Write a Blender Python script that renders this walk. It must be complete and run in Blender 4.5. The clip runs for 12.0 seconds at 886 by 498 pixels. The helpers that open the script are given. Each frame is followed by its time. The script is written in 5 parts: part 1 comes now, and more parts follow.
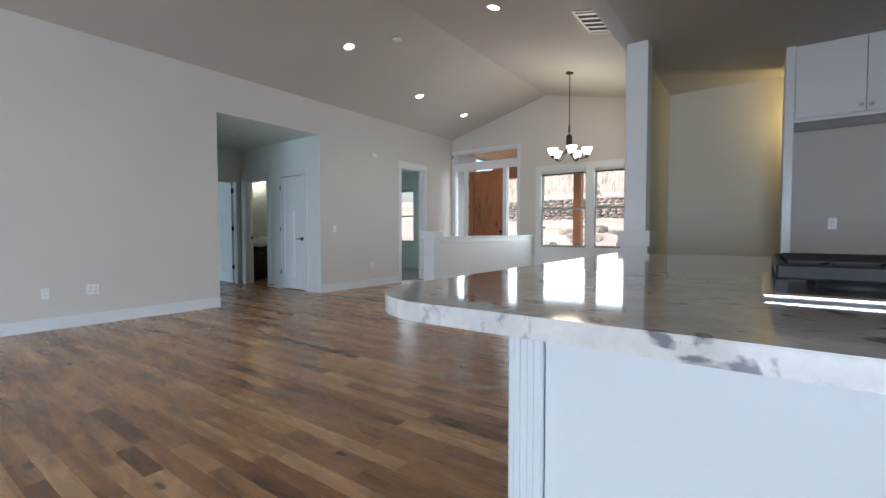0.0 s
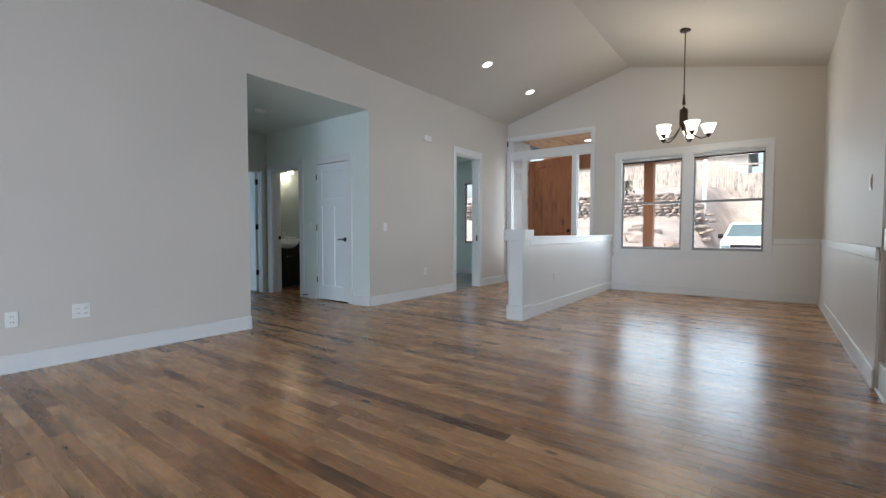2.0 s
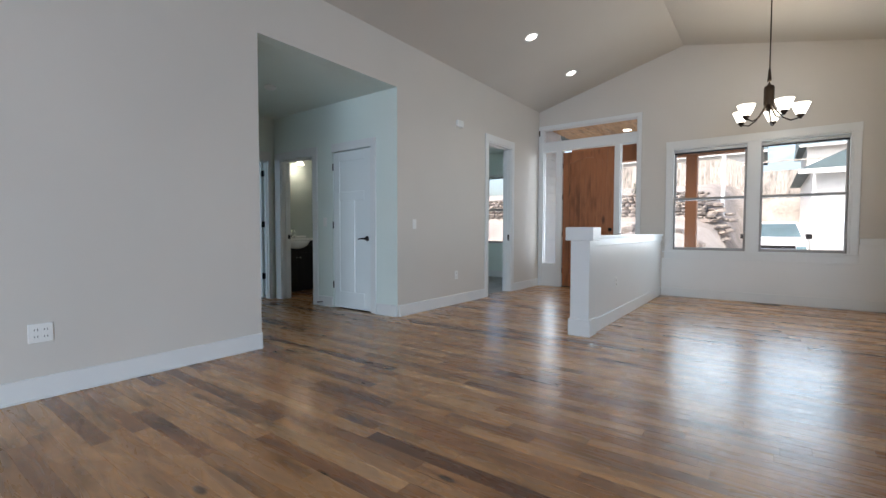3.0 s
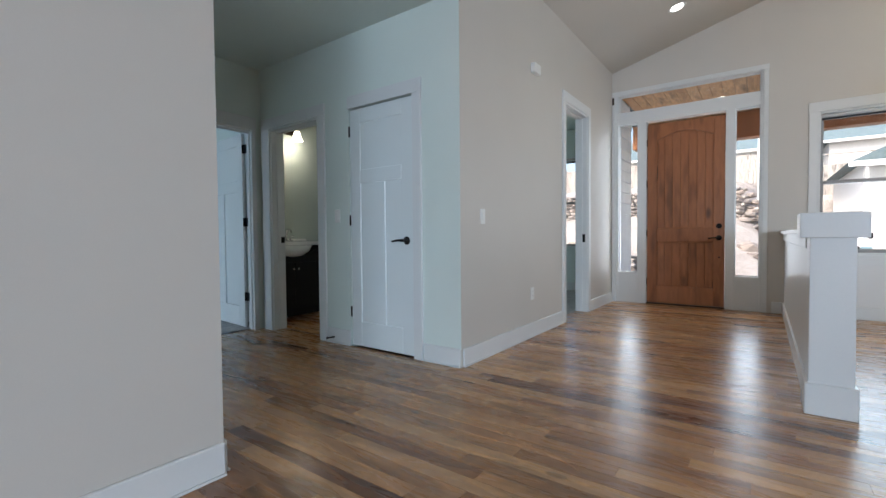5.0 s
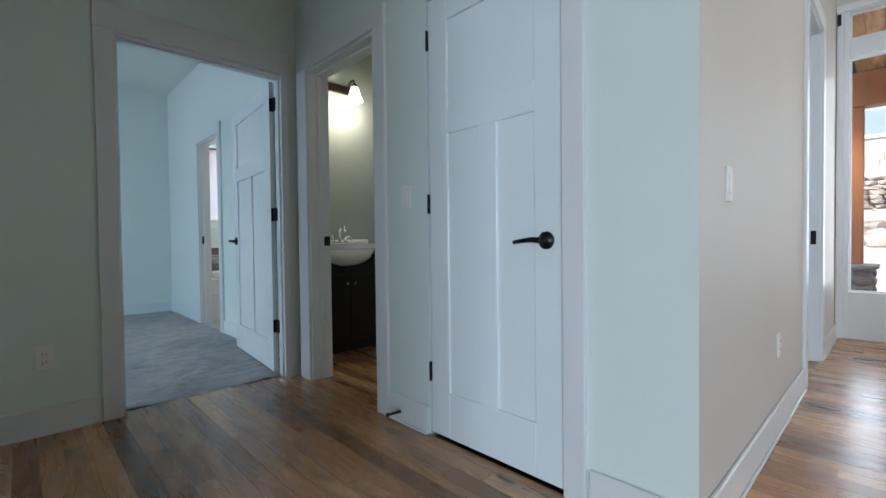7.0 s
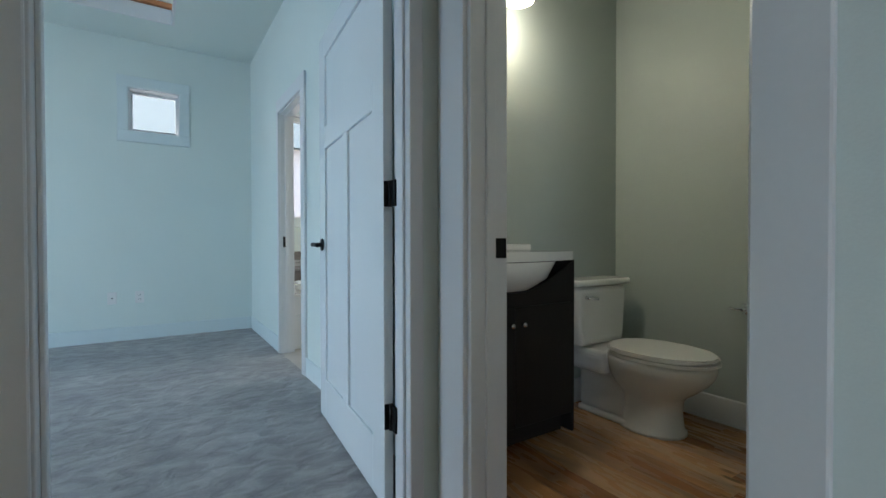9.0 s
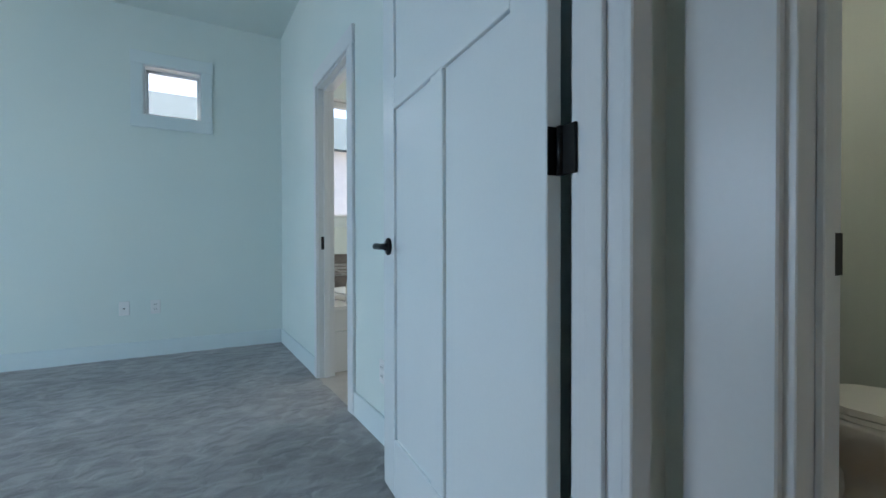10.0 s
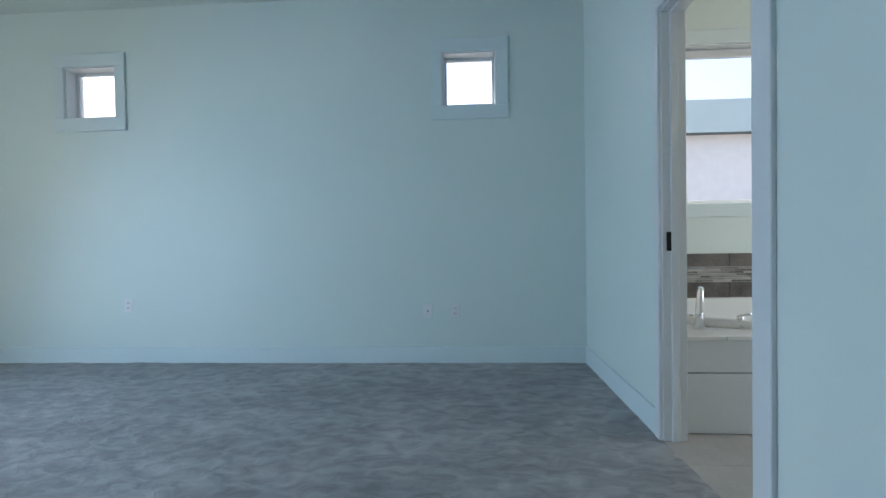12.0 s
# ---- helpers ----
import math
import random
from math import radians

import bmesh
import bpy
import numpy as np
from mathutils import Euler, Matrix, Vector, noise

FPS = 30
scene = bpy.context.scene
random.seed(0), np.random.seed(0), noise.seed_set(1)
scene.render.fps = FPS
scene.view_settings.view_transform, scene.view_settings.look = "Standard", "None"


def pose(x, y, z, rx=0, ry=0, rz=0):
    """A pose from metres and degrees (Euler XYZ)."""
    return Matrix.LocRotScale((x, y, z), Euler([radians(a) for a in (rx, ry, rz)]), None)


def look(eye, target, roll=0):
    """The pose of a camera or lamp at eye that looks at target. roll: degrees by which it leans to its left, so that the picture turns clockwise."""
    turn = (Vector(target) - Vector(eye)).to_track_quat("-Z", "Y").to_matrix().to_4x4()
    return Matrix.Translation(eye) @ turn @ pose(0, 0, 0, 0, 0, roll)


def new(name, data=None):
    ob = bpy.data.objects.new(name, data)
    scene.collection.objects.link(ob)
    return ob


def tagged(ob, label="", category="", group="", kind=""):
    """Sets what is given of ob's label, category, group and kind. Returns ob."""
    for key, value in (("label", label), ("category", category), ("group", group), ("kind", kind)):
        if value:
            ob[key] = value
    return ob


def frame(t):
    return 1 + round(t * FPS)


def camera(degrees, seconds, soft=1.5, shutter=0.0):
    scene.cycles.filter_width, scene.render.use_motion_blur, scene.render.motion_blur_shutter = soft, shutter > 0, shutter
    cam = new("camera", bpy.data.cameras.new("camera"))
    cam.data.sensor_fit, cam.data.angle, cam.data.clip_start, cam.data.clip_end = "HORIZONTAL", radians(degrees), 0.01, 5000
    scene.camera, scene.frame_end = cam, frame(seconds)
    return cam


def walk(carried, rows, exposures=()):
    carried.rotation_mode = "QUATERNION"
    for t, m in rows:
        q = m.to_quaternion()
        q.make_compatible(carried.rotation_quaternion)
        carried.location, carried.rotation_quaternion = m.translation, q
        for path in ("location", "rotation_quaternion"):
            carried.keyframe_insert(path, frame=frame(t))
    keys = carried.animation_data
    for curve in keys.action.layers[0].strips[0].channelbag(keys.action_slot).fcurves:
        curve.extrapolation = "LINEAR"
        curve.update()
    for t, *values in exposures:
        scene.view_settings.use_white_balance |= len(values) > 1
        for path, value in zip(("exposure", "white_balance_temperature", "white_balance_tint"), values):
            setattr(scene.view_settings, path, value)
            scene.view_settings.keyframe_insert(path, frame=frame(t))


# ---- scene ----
cam = camera(90.4, 12.0)
PATH = [
    (0, (1.84, 0.063, 1.036), (0.664, 1.679, 0.960), 0.0),
    (0.5, (1.428, 0.182, 1.043), (0.239, 1.789, 0.964), 0.1),
    (1, (1.025, 0.339, 1.055), (-0.17, 1.941, 0.973), 0.1),
    (1.5, (0.579, 0.468, 1.038), (-0.612, 2.073, 0.961), 0.1),
    (2, (0.18, 0.654, 1.029), (-1.016, 2.255, 0.951), 0.0),
    (2.5, (-0.291, 0.839, 1.007), (-1.481, 2.445, 0.932), 0.1),
    (3, (-0.74, 1.06, 1.009), (-1.93, 2.666, 0.93), 0.1),
    (5, (-2.494, 2.264, 0.95), (-3.668, 3.882, 0.892), -0.5),
    (5.5, (-2.834, 2.612, 0.958), (-4.019, 4.222, 0.905), -0.5),
    (6, (-3.138, 2.93, 0.94), (-4.368, 4.507, 0.892), -0.5),
    (6.5, (-3.484, 3.215, 0.925), (-4.813, 4.709, 0.879), -0.5),
    (6.7, (-3.626, 3.329, 0.925), (-5.0, 4.782, 0.88), -0.6),
    (8.5, (-5.066, 4.010, 0.940), (-6.712, 5.145, 0.912), -0.1),
    (9, (-5.488, 4.098, 0.943), (-7.163, 5.192, 0.915), -0.1),
    (9.5, (-5.881, 4.157, 0.942), (-7.579, 5.214, 0.920), -0.0),
    (10, (-6.274, 4.183, 0.941), (-8.000, 5.194, 0.921), -0.1),
    (10.5, (-6.650, 4.207, 0.935), (-8.423, 5.132, 0.920), -0.1),
    (11, (-6.954, 4.134, 0.924), (-8.807, 4.887, 0.907), -0.2),
    (11.5, (-7.161, 4.060, 0.929), (-9.112, 4.497, 0.908), -0.4),
    (12, (-7.241, 4.070, 0.969), (-9.238, 3.957, 0.935), -0.9),
]
EXPOSURES = [(0.0, 1.82, 6550, 10), (3.0, 1.88, 6500, 10), (6.0, 2.1, 6420, 9), (8.5, 2.48, 6420, 9), (10.5, 2.20, 6300, 9), (12.0, 2.12, 6220, 9)]
walk(cam, [(t, look(eye, target, roll)) for t, eye, target, roll in PATH], EXPOSURES)

# ---- world and large lights ----
world = bpy.data.worlds.new("sky")
scene.world = world
world.use_nodes = True
wn = world.node_tree.nodes
sky = wn.new("ShaderNodeTexSky")
sky.sky_type = "NISHITA"
sky.sun_disc = False
sky.sun_elevation, sky.sun_rotation = radians(53), radians(210)
sky.air_density, sky.dust_density = 1.0, 5.0
wn["Background"].inputs["Strength"].default_value = 0.12
world.node_tree.links.new(sky.outputs["Color"], wn["Background"].inputs["Color"])


def lamp(name, kind, m, power, colour, size=0.1, size_y=0.0, spot=0.0, spread=180):
    data = bpy.data.lights.new(name, kind)
    data.energy, data.color = power, colour
    if kind == "AREA":
        data.shape, data.size, data.size_y = "RECTANGLE", size, size_y or size
        data.spread = radians(spread)
    elif kind == "SUN":
        data.angle = size
    else:
        data.shadow_soft_size = size
    if kind == "SPOT":
        data.spot_size, data.spot_blend = spot, 0.6
    ob = new(name, data)
    ob.matrix_world = m
    return ob


SUN_DIR = Vector((-0.30, -0.52, 0.80))
lamp("sun", "SUN", look(SUN_DIR * 20, (0, 0, 0)), 1.3, (1.0, 0.96, 0.91), radians(12))
# daylight of the great room's south and the bedroom's own large windows, in their openings; the sky's light falls
# downwards
lamp("window_light_south", "AREA", look((3.1, -8.5, 1.25), (-0.2, -2.6, -0.9)), 72, (0.66, 0.85, 1.09), 3.6, 1.8, spread=110)
# added fill from an assumed, unseen east opening, to brighten the hall
lamp("added_light_east", "AREA", look((4.8, -5.2, 1.3), (0.4, -2.8, -1.4)), 46, (0.66, 0.85, 1.09), 3.4, 1.9, spread=105)
lamp("window_light_bedroom", "AREA", look((-8.3, -0.1, 1.35), (-8.3, 4.0, -0.5)), 9, (0.47, 0.775, 1.18), 2.0, 1.8, spread=150)
for wx in (-1.495, -0.39):
    lamp("window_light_dining", "AREA", look((wx, 8.93, 1.51), (wx, 0.0, 1.0)), 4.5, (0.72, 0.9, 1.03), 0.86, 1.46)
for wx in (-4.025, -2.648):
    lamp("window_light_entrance", "AREA", look((wx, 8.90, 1.42), (wx, 0.0, 1.2)), 1.4, (0.78, 0.9, 1.03), 0.21, 1.9)
# added bathroom fill in an unseen north opening that has no window
lamp("added_light_bathroom", "AREA", look((-9.1, 8.12, 1.6), (-9.4, 5.0, 0.8)), 6, (0.9, 0.96, 1.0), 1.5, 1.3)
lamp("window_light_front_room", "AREA", look((-6.65, 9.62, 1.5), (-6.2, 7.0, 1.0)), 2.5, (0.78, 0.9, 1.0), 0.85, 1.45)

# ---- materials ----
MATS = {}


def material(name, colour, rough=0.6, metal=0.0, vary=0.06, scale=3.0, grain=60.0, bump=0.05, stretch=(1, 1, 1), dark=None, coat=0.0):
    """A surface with slow stains and fine grain, in world metres."""
    if name in MATS:
        return MATS[name]
    m = bpy.data.materials.new(name)
    m.use_nodes = True
    t, n = m.node_tree.links, m.node_tree.nodes
    b = n["Principled BSDF"]
    geo = n.new("ShaderNodeNewGeometry")
    mp = n.new("ShaderNodeMapping")
    mp.inputs["Scale"].default_value = stretch
    t.new(geo.outputs["Position"], mp.inputs["Vector"])
    big, fine = n.new("ShaderNodeTexNoise"), n.new("ShaderNodeTexNoise")
    big.inputs["Scale"].default_value, fine.inputs["Scale"].default_value = scale, grain
    big.inputs["Detail"].default_value, fine.inputs["Detail"].default_value = 4, 3
    for node in (big, fine):
        t.new(mp.outputs["Vector"], node.inputs["Vector"])
    add = n.new("ShaderNodeMath")
    add.operation = "MULTIPLY_ADD"
    add.inputs[1].default_value = 0.65
    half = n.new("ShaderNodeMath")
    half.operation = "MULTIPLY"
    half.inputs[1].default_value = 0.35
    t.new(fine.outputs["Fac"], half.inputs[0])
    t.new(big.outputs["Fac"], add.inputs[0])
    t.new(half.outputs[0], add.inputs[2])
    mix = n.new("ShaderNodeMix")
    mix.data_type = "RGBA"
    lo = dark or tuple(c * (1 - vary * 2) for c in colour)
    hi = tuple(min(1, c * (1 + vary)) for c in colour)
    mix.inputs["A"].default_value, mix.inputs["B"].default_value = (*lo, 1), (*hi, 1)
    ramp = n.new("ShaderNodeMapRange")
    ramp.inputs["From Min"].default_value, ramp.inputs["From Max"].default_value = 0.3, 0.7
    t.new(add.outputs[0], ramp.inputs["Value"])
    t.new(ramp.outputs["Result"], mix.inputs["Factor"])
    t.new(mix.outputs["Result"], b.inputs["Base Color"])
    b.inputs["Roughness"].default_value, b.inputs["Metallic"].default_value = rough, metal
    b.inputs["Coat Weight"].default_value = coat
    if bump:
        bp = n.new("ShaderNodeBump")
        bp.inputs["Strength"].default_value, bp.inputs["Distance"].default_value = bump, 0.004
        t.new(fine.outputs["Fac"], bp.inputs["Height"])
        t.new(bp.outputs["Normal"], b.inputs["Normal"])
    MATS[name] = m
    return m


def glow(name, colour, strength):
    m = bpy.data.materials.new(name)
    m.use_nodes = True
    b = m.node_tree.nodes["Principled BSDF"]
    b.inputs["Base Color"].default_value = (*colour, 1)
    b.inputs["Emission Color"].default_value = (*colour, 1)
    b.inputs["Emission Strength"].default_value = strength
    return m


def glass(name, tint=(1, 1, 1)):
    m = bpy.data.materials.new(name)
    m.use_nodes = True
    t, n = m.node_tree.links, m.node_tree.nodes
    clear, gloss, mix, lw = n.new("ShaderNodeBsdfTransparent"), n.new("ShaderNodeBsdfGlossy"), n.new("ShaderNodeMixShader"), n.new("ShaderNodeFresnel")
    clear.inputs["Color"].default_value = (*tint, 1)
    gloss.inputs["Roughness"].default_value = 0.01
    lw.inputs["IOR"].default_value = 1.3
    t.new(lw.outputs[0], mix.inputs["Fac"])
    t.new(clear.outputs[0], mix.inputs[1])
    t.new(gloss.outputs[0], mix.inputs[2])
    t.new(mix.outputs[0], n["Material Output"].inputs["Surface"])
    return m


def plank_material(name, colours, rough, along, grain_scale, knot=0.38, spec=0.5, knots=0.0, grain=(1.16, 0.72)):
    """Boards whose tone comes from each board's own random number, with long grain and a few knots."""
    m = bpy.data.materials.new(name)
    m.use_nodes = True
    t, n = m.node_tree.links, m.node_tree.nodes
    b = n["Principled BSDF"]
    geo, info = n.new("ShaderNodeNewGeometry"), n.new("ShaderNodeObjectInfo")
    s, f = n.new("ShaderNodeMath"), n.new("ShaderNodeMath")
    s.operation, f.operation = "ADD", "FRACT"
    t.new(geo.outputs["Random Per Island"], s.inputs[0])
    t.new(info.outputs["Random"], s.inputs[1])
    t.new(s.outputs[0], f.inputs[0])
    ramp = n.new("ShaderNodeValToRGB")
    ramp.color_ramp.elements[0].color, ramp.color_ramp.elements[1].color = (*colours[0], 1), (*colours[-1], 1)
    for i, c in enumerate(colours[1:-1], 1):
        ramp.color_ramp.elements.new(i / (len(colours) - 1)).color = (*c, 1)
    t.new(f.outputs[0], ramp.inputs["Fac"])
    shift = n.new("ShaderNodeVectorMath")
    shift.operation = "MULTIPLY_ADD"
    shift.inputs[1].default_value = (37, 53, 11)
    t.new(f.outputs[0], shift.inputs[0])
    t.new(geo.outputs["Position"], shift.inputs[2])
    mp = n.new("ShaderNodeMapping")
    mp.inputs["Scale"].default_value = tuple(0.15 if i == along else 1.0 for i in range(3))
    t.new(shift.outputs[0], mp.inputs["Vector"])
    wood, blot = n.new("ShaderNodeTexNoise"), n.new("ShaderNodeTexNoise")
    wood.inputs["Scale"].default_value, wood.inputs["Detail"].default_value, wood.inputs["Distortion"].default_value = grain_scale, 6, 1.3
    blot.inputs["Scale"].default_value, blot.inputs["Detail"].default_value = 5, 3
    mp2 = n.new("ShaderNodeMapping")
    mp2.inputs["Scale"].default_value = tuple(0.35 if i == along else 1.6 for i in range(3))
    t.new(shift.outputs[0], mp2.inputs["Vector"])
    t.new(mp.outputs["Vector"], wood.inputs["Vector"])
    t.new(mp2.outputs["Vector"], blot.inputs["Vector"])
    r1, r2 = n.new("ShaderNodeMapRange"), n.new("ShaderNodeMapRange")
    for r, lo, hi, a, z in ((r1, 0.34, 0.67, *grain), (r2, 0.53, 0.71, 1.0, knot)):
        for key, v in (("From Min", lo), ("From Max", hi), ("To Min", a), ("To Max", z)):
            r.inputs[key].default_value = v
    t.new(wood.outputs["Fac"], r1.inputs["Value"])
    t.new(blot.outputs["Fac"], r2.inputs["Value"])
    mul = n.new("ShaderNodeMath")
    mul.operation = "MULTIPLY"
    t.new(r1.outputs[0], mul.inputs[0])
    t.new(r2.outputs[0], mul.inputs[1])
    tone = mul.outputs[0]
    if knots:
        # round dark knots, only in some of the cells
        mp3, vor, core, some, either, last = n.new("ShaderNodeMapping"), n.new("ShaderNodeTexVoronoi"), n.new("ShaderNodeMapRange"), n.new("ShaderNodeMapRange"), n.new("ShaderNodeMath"), n.new("ShaderNodeMath")
        mp3.inputs["Scale"].default_value = tuple(2.2 if i == along else 5.5 for i in range(3))
        vor.inputs["Scale"].default_value = 1.0
        t.new(shift.outputs[0], mp3.inputs["Vector"])
        t.new(mp3.outputs["Vector"], vor.inputs["Vector"])
        for r, lo, hi, a, z in ((core, knots, knots * 1.7, 0.25, 1.0), (some, 0.55, 0.6, 1.0, 0.0)):
            for key, v in (("From Min", lo), ("From Max", hi), ("To Min", a), ("To Max", z)):
                r.inputs[key].default_value = v
        t.new(vor.outputs["Distance"], core.inputs["Value"])
        t.new(vor.outputs["Color"], some.inputs["Value"])
        either.operation, last.operation = "MAXIMUM", "MULTIPLY"
        t.new(core.outputs[0], either.inputs[0])
        t.new(some.outputs[0], either.inputs[1])
        t.new(either.outputs[0], last.inputs[0])
        t.new(mul.outputs[0], last.inputs[1])
        tone = last.outputs[0]
    vm = n.new("ShaderNodeVectorMath")
    vm.operation = "SCALE"
    t.new(ramp.outputs["Color"], vm.inputs[0])
    t.new(tone, vm.inputs["Scale"])
    t.new(vm.outputs[0], b.inputs["Base Color"])
    b.inputs["Specular IOR Level"].default_value = spec
    b.inputs["IOR"].default_value = 1.52
    rr = n.new("ShaderNodeMapRange")
    rr.inputs["To Min"].default_value, rr.inputs["To Max"].default_value = rough - 0.05, rough + 0.1
    t.new(wood.outputs["Fac"], rr.inputs["Value"])
    t.new(rr.outputs[0], b.inputs["Roughness"])
    bp = n.new("ShaderNodeBump")
    bp.inputs["Strength"].default_value, bp.inputs["Distance"].default_value = 0.12, 0.002
    t.new(wood.outputs["Fac"], bp.inputs["Height"])
    t.new(bp.outputs["Normal"], b.inputs["Normal"])
    return m


def marble_material(name):
    m = material(name, (0.58, 0.58, 0.57), 0.06, vary=0.12, scale=9, grain=60, bump=0.0)
    t, n = m.node_tree.links, m.node_tree.nodes
    geo, warp, vein = n.new("ShaderNodeNewGeometry"), n.new("ShaderNodeTexNoise"), n.new("ShaderNodeTexNoise")
    warp.inputs["Scale"].default_value, warp.inputs["Detail"].default_value = 10.5, 5
    warp.inputs["Distortion"].default_value = 1.4
    vein.inputs["Scale"].default_value = 13
    t.new(geo.outputs["Position"], warp.inputs["Vector"])
    t.new(geo.outputs["Position"], vein.inputs["Vector"])
    r = n.new("ShaderNodeMapRange")
    r.inputs["From Min"].default_value, r.inputs["From Max"].default_value = 0.58, 0.665
    t.new(warp.outputs["Fac"], r.inputs["Value"])
    old = n["Principled BSDF"].inputs["Base Color"].links[0].from_socket
    mix = n.new("ShaderNodeMix")
    mix.data_type = "RGBA"
    mix.inputs["B"].default_value = (0.15, 0.16, 0.19, 1)
    t.new(r.outputs[0], mix.inputs["Factor"])
    t.new(old, mix.inputs["A"])
    t.new(mix.outputs["Result"], n["Principled BSDF"].inputs["Base Color"])
    return m


def carpet_material(name):
    """Cut pile: short lying tufts in slowly turning directions, over soft trodden tracks."""
    m = bpy.data.materials.new(name)
    m.use_nodes = True
    t, n = m.node_tree.links, m.node_tree.nodes
    b = n["Principled BSDF"]
    b.inputs["Roughness"].default_value = 0.95
    b.inputs["Sheen Weight"].default_value = 0.25
    geo = n.new("ShaderNodeNewGeometry")
    mp = n.new("ShaderNodeMapping")
    mp.inputs["Rotation"].default_value = (0, 0, radians(35))
    mp.inputs["Scale"].default_value = (1.0, 0.6, 1.0)
    t.new(geo.outputs["Position"], mp.inputs["Vector"])
    tuft, track, fibre = n.new("ShaderNodeTexNoise"), n.new("ShaderNodeTexNoise"), n.new("ShaderNodeTexNoise")
    for node, sc, det, dist in ((tuft, 15, 8, 0.7), (track, 2.6, 3, 0.5), (fibre, 330, 2, 0.0)):
        node.inputs["Scale"].default_value, node.inputs["Detail"].default_value, node.inputs["Distortion"].default_value = sc, det, dist
    for node in (tuft, track):
        t.new(mp.outputs["Vector"], node.inputs["Vector"])
    t.new(geo.outputs["Position"], fibre.inputs["Vector"])
    r1, r2, r3 = n.new("ShaderNodeMapRange"), n.new("ShaderNodeMapRange"), n.new("ShaderNodeMapRange")
    for r, src, lo, hi, a, z in ((r1, tuft, 0.36, 0.66, 0.75, 1.22), (r2, track, 0.35, 0.65, 0.82, 1.14), (r3, fibre, 0.3, 0.7, 0.86, 1.12)):
        for key, v in (("From Min", lo), ("From Max", hi), ("To Min", a), ("To Max", z)):
            r.inputs[key].default_value = v
        t.new(src.outputs["Fac"], r.inputs["Value"])
    mul, mul2 = n.new("ShaderNodeMath"), n.new("ShaderNodeMath")
    mul.operation = mul2.operation = "MULTIPLY"
    t.new(r1.outputs[0], mul.inputs[0])
    t.new(r2.outputs[0], mul.inputs[1])
    t.new(mul.outputs[0], mul2.inputs[0])
    t.new(r3.outputs[0], mul2.inputs[1])
    vm = n.new("ShaderNodeVectorMath")
    vm.operation = "SCALE"
    vm.inputs[0].default_value = (0.30, 0.285, 0.275)
    t.new(mul2.outputs[0], vm.inputs["Scale"])
    t.new(vm.outputs[0], b.inputs["Base Color"])
    bp, bp2 = n.new("ShaderNodeBump"), n.new("ShaderNodeBump")
    bp.inputs["Strength"].default_value, bp.inputs["Distance"].default_value = 0.8, 0.028
    bp2.inputs["Strength"].default_value, bp2.inputs["Distance"].default_value = 0.7, 0.004
    t.new(tuft.outputs["Fac"], bp.inputs["Height"])
    t.new(fibre.outputs["Fac"], bp2.inputs["Height"])
    t.new(bp.outputs["Normal"], bp2.inputs["Normal"])
    t.new(bp2.outputs["Normal"], b.inputs["Normal"])
    return m


PAINT = material("greige wall paint", (0.62, 0.588, 0.542), 0.55, vary=0.02, scale=1.2, grain=220, bump=0.10)
CEIL = material("greige ceiling paint", (0.58, 0.545, 0.497), 0.7, vary=0.02, scale=1.0, grain=160, bump=0.15)
PALE = material("pale grey-green wall paint", (0.71, 0.785, 0.745), 0.5, vary=0.02, scale=1.2, grain=220, bump=0.10)
SAGE = material("sage grey wall paint", (0.40, 0.45, 0.42), 0.5, vary=0.02, scale=1.2, grain=220, bump=0.10)
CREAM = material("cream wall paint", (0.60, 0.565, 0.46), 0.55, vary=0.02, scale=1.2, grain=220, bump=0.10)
BEIGE = material("beige bathroom wall paint", (0.74, 0.71, 0.62), 0.5, vary=0.02, scale=1.2, grain=200, bump=0.08)
TRIM = material("white semi-gloss trim paint", (0.72, 0.735, 0.735), 0.30, vary=0.015, scale=2, grain=90, bump=0.03)
PALE_TRIM = material("pale painted window trim", (0.70, 0.78, 0.78), 0.4, vary=0.015, scale=2, grain=90, bump=0.03)
DOORW = material("white door paint", (0.77, 0.815, 0.82), 0.26, vary=0.015, scale=2, grain=120, bump=0.04)
CARPET = carpet_material("grey carpet")
BLACK = material("oil-rubbed black metal", (0.012, 0.011, 0.011), 0.38, 0.6, vary=0.2, bump=0.02)
BRONZE = material("dark bronze metal", (0.05, 0.036, 0.026), 0.38, 0.8, vary=0.2, bump=0.03)
CHROME = material("chrome", (0.82, 0.83, 0.85), 0.08, 1.0, vary=0.01, bump=0)
STEEL = material("brushed steel", (0.7, 0.7, 0.7), 0.25, 1.0, vary=0.03, stretch=(0.05, 1, 1), bump=0.03)
PORCELAIN = material("white porcelain", (0.80, 0.80, 0.77), 0.08, vary=0.01, bump=0)
ESPRESSO = material("espresso stained wood", (0.008, 0.006, 0.005), 0.6, vary=0.3, scale=8, grain=60, stretch=(1, 1, 0.1), bump=0.06)
PLATE = material("white plastic plate", (0.80, 0.80, 0.78), 0.3, vary=0.01, bump=0)
IRON = material("black cast iron", (0.018, 0.018, 0.019), 0.62, vary=0.25, scale=20, grain=120, bump=0.15)
SLOT = material("dark slot", (0.03, 0.03, 0.03), 0.6, bump=0)
ISLANDW = material("cool white cabinet paint", (0.60, 0.64, 0.66), 0.32, vary=0.015, scale=2, grain=90, bump=0.03)
WAINSCOT = material("white wainscot paint", (0.74, 0.745, 0.74), 0.35, vary=0.015, scale=1.5, grain=140, bump=0.04)
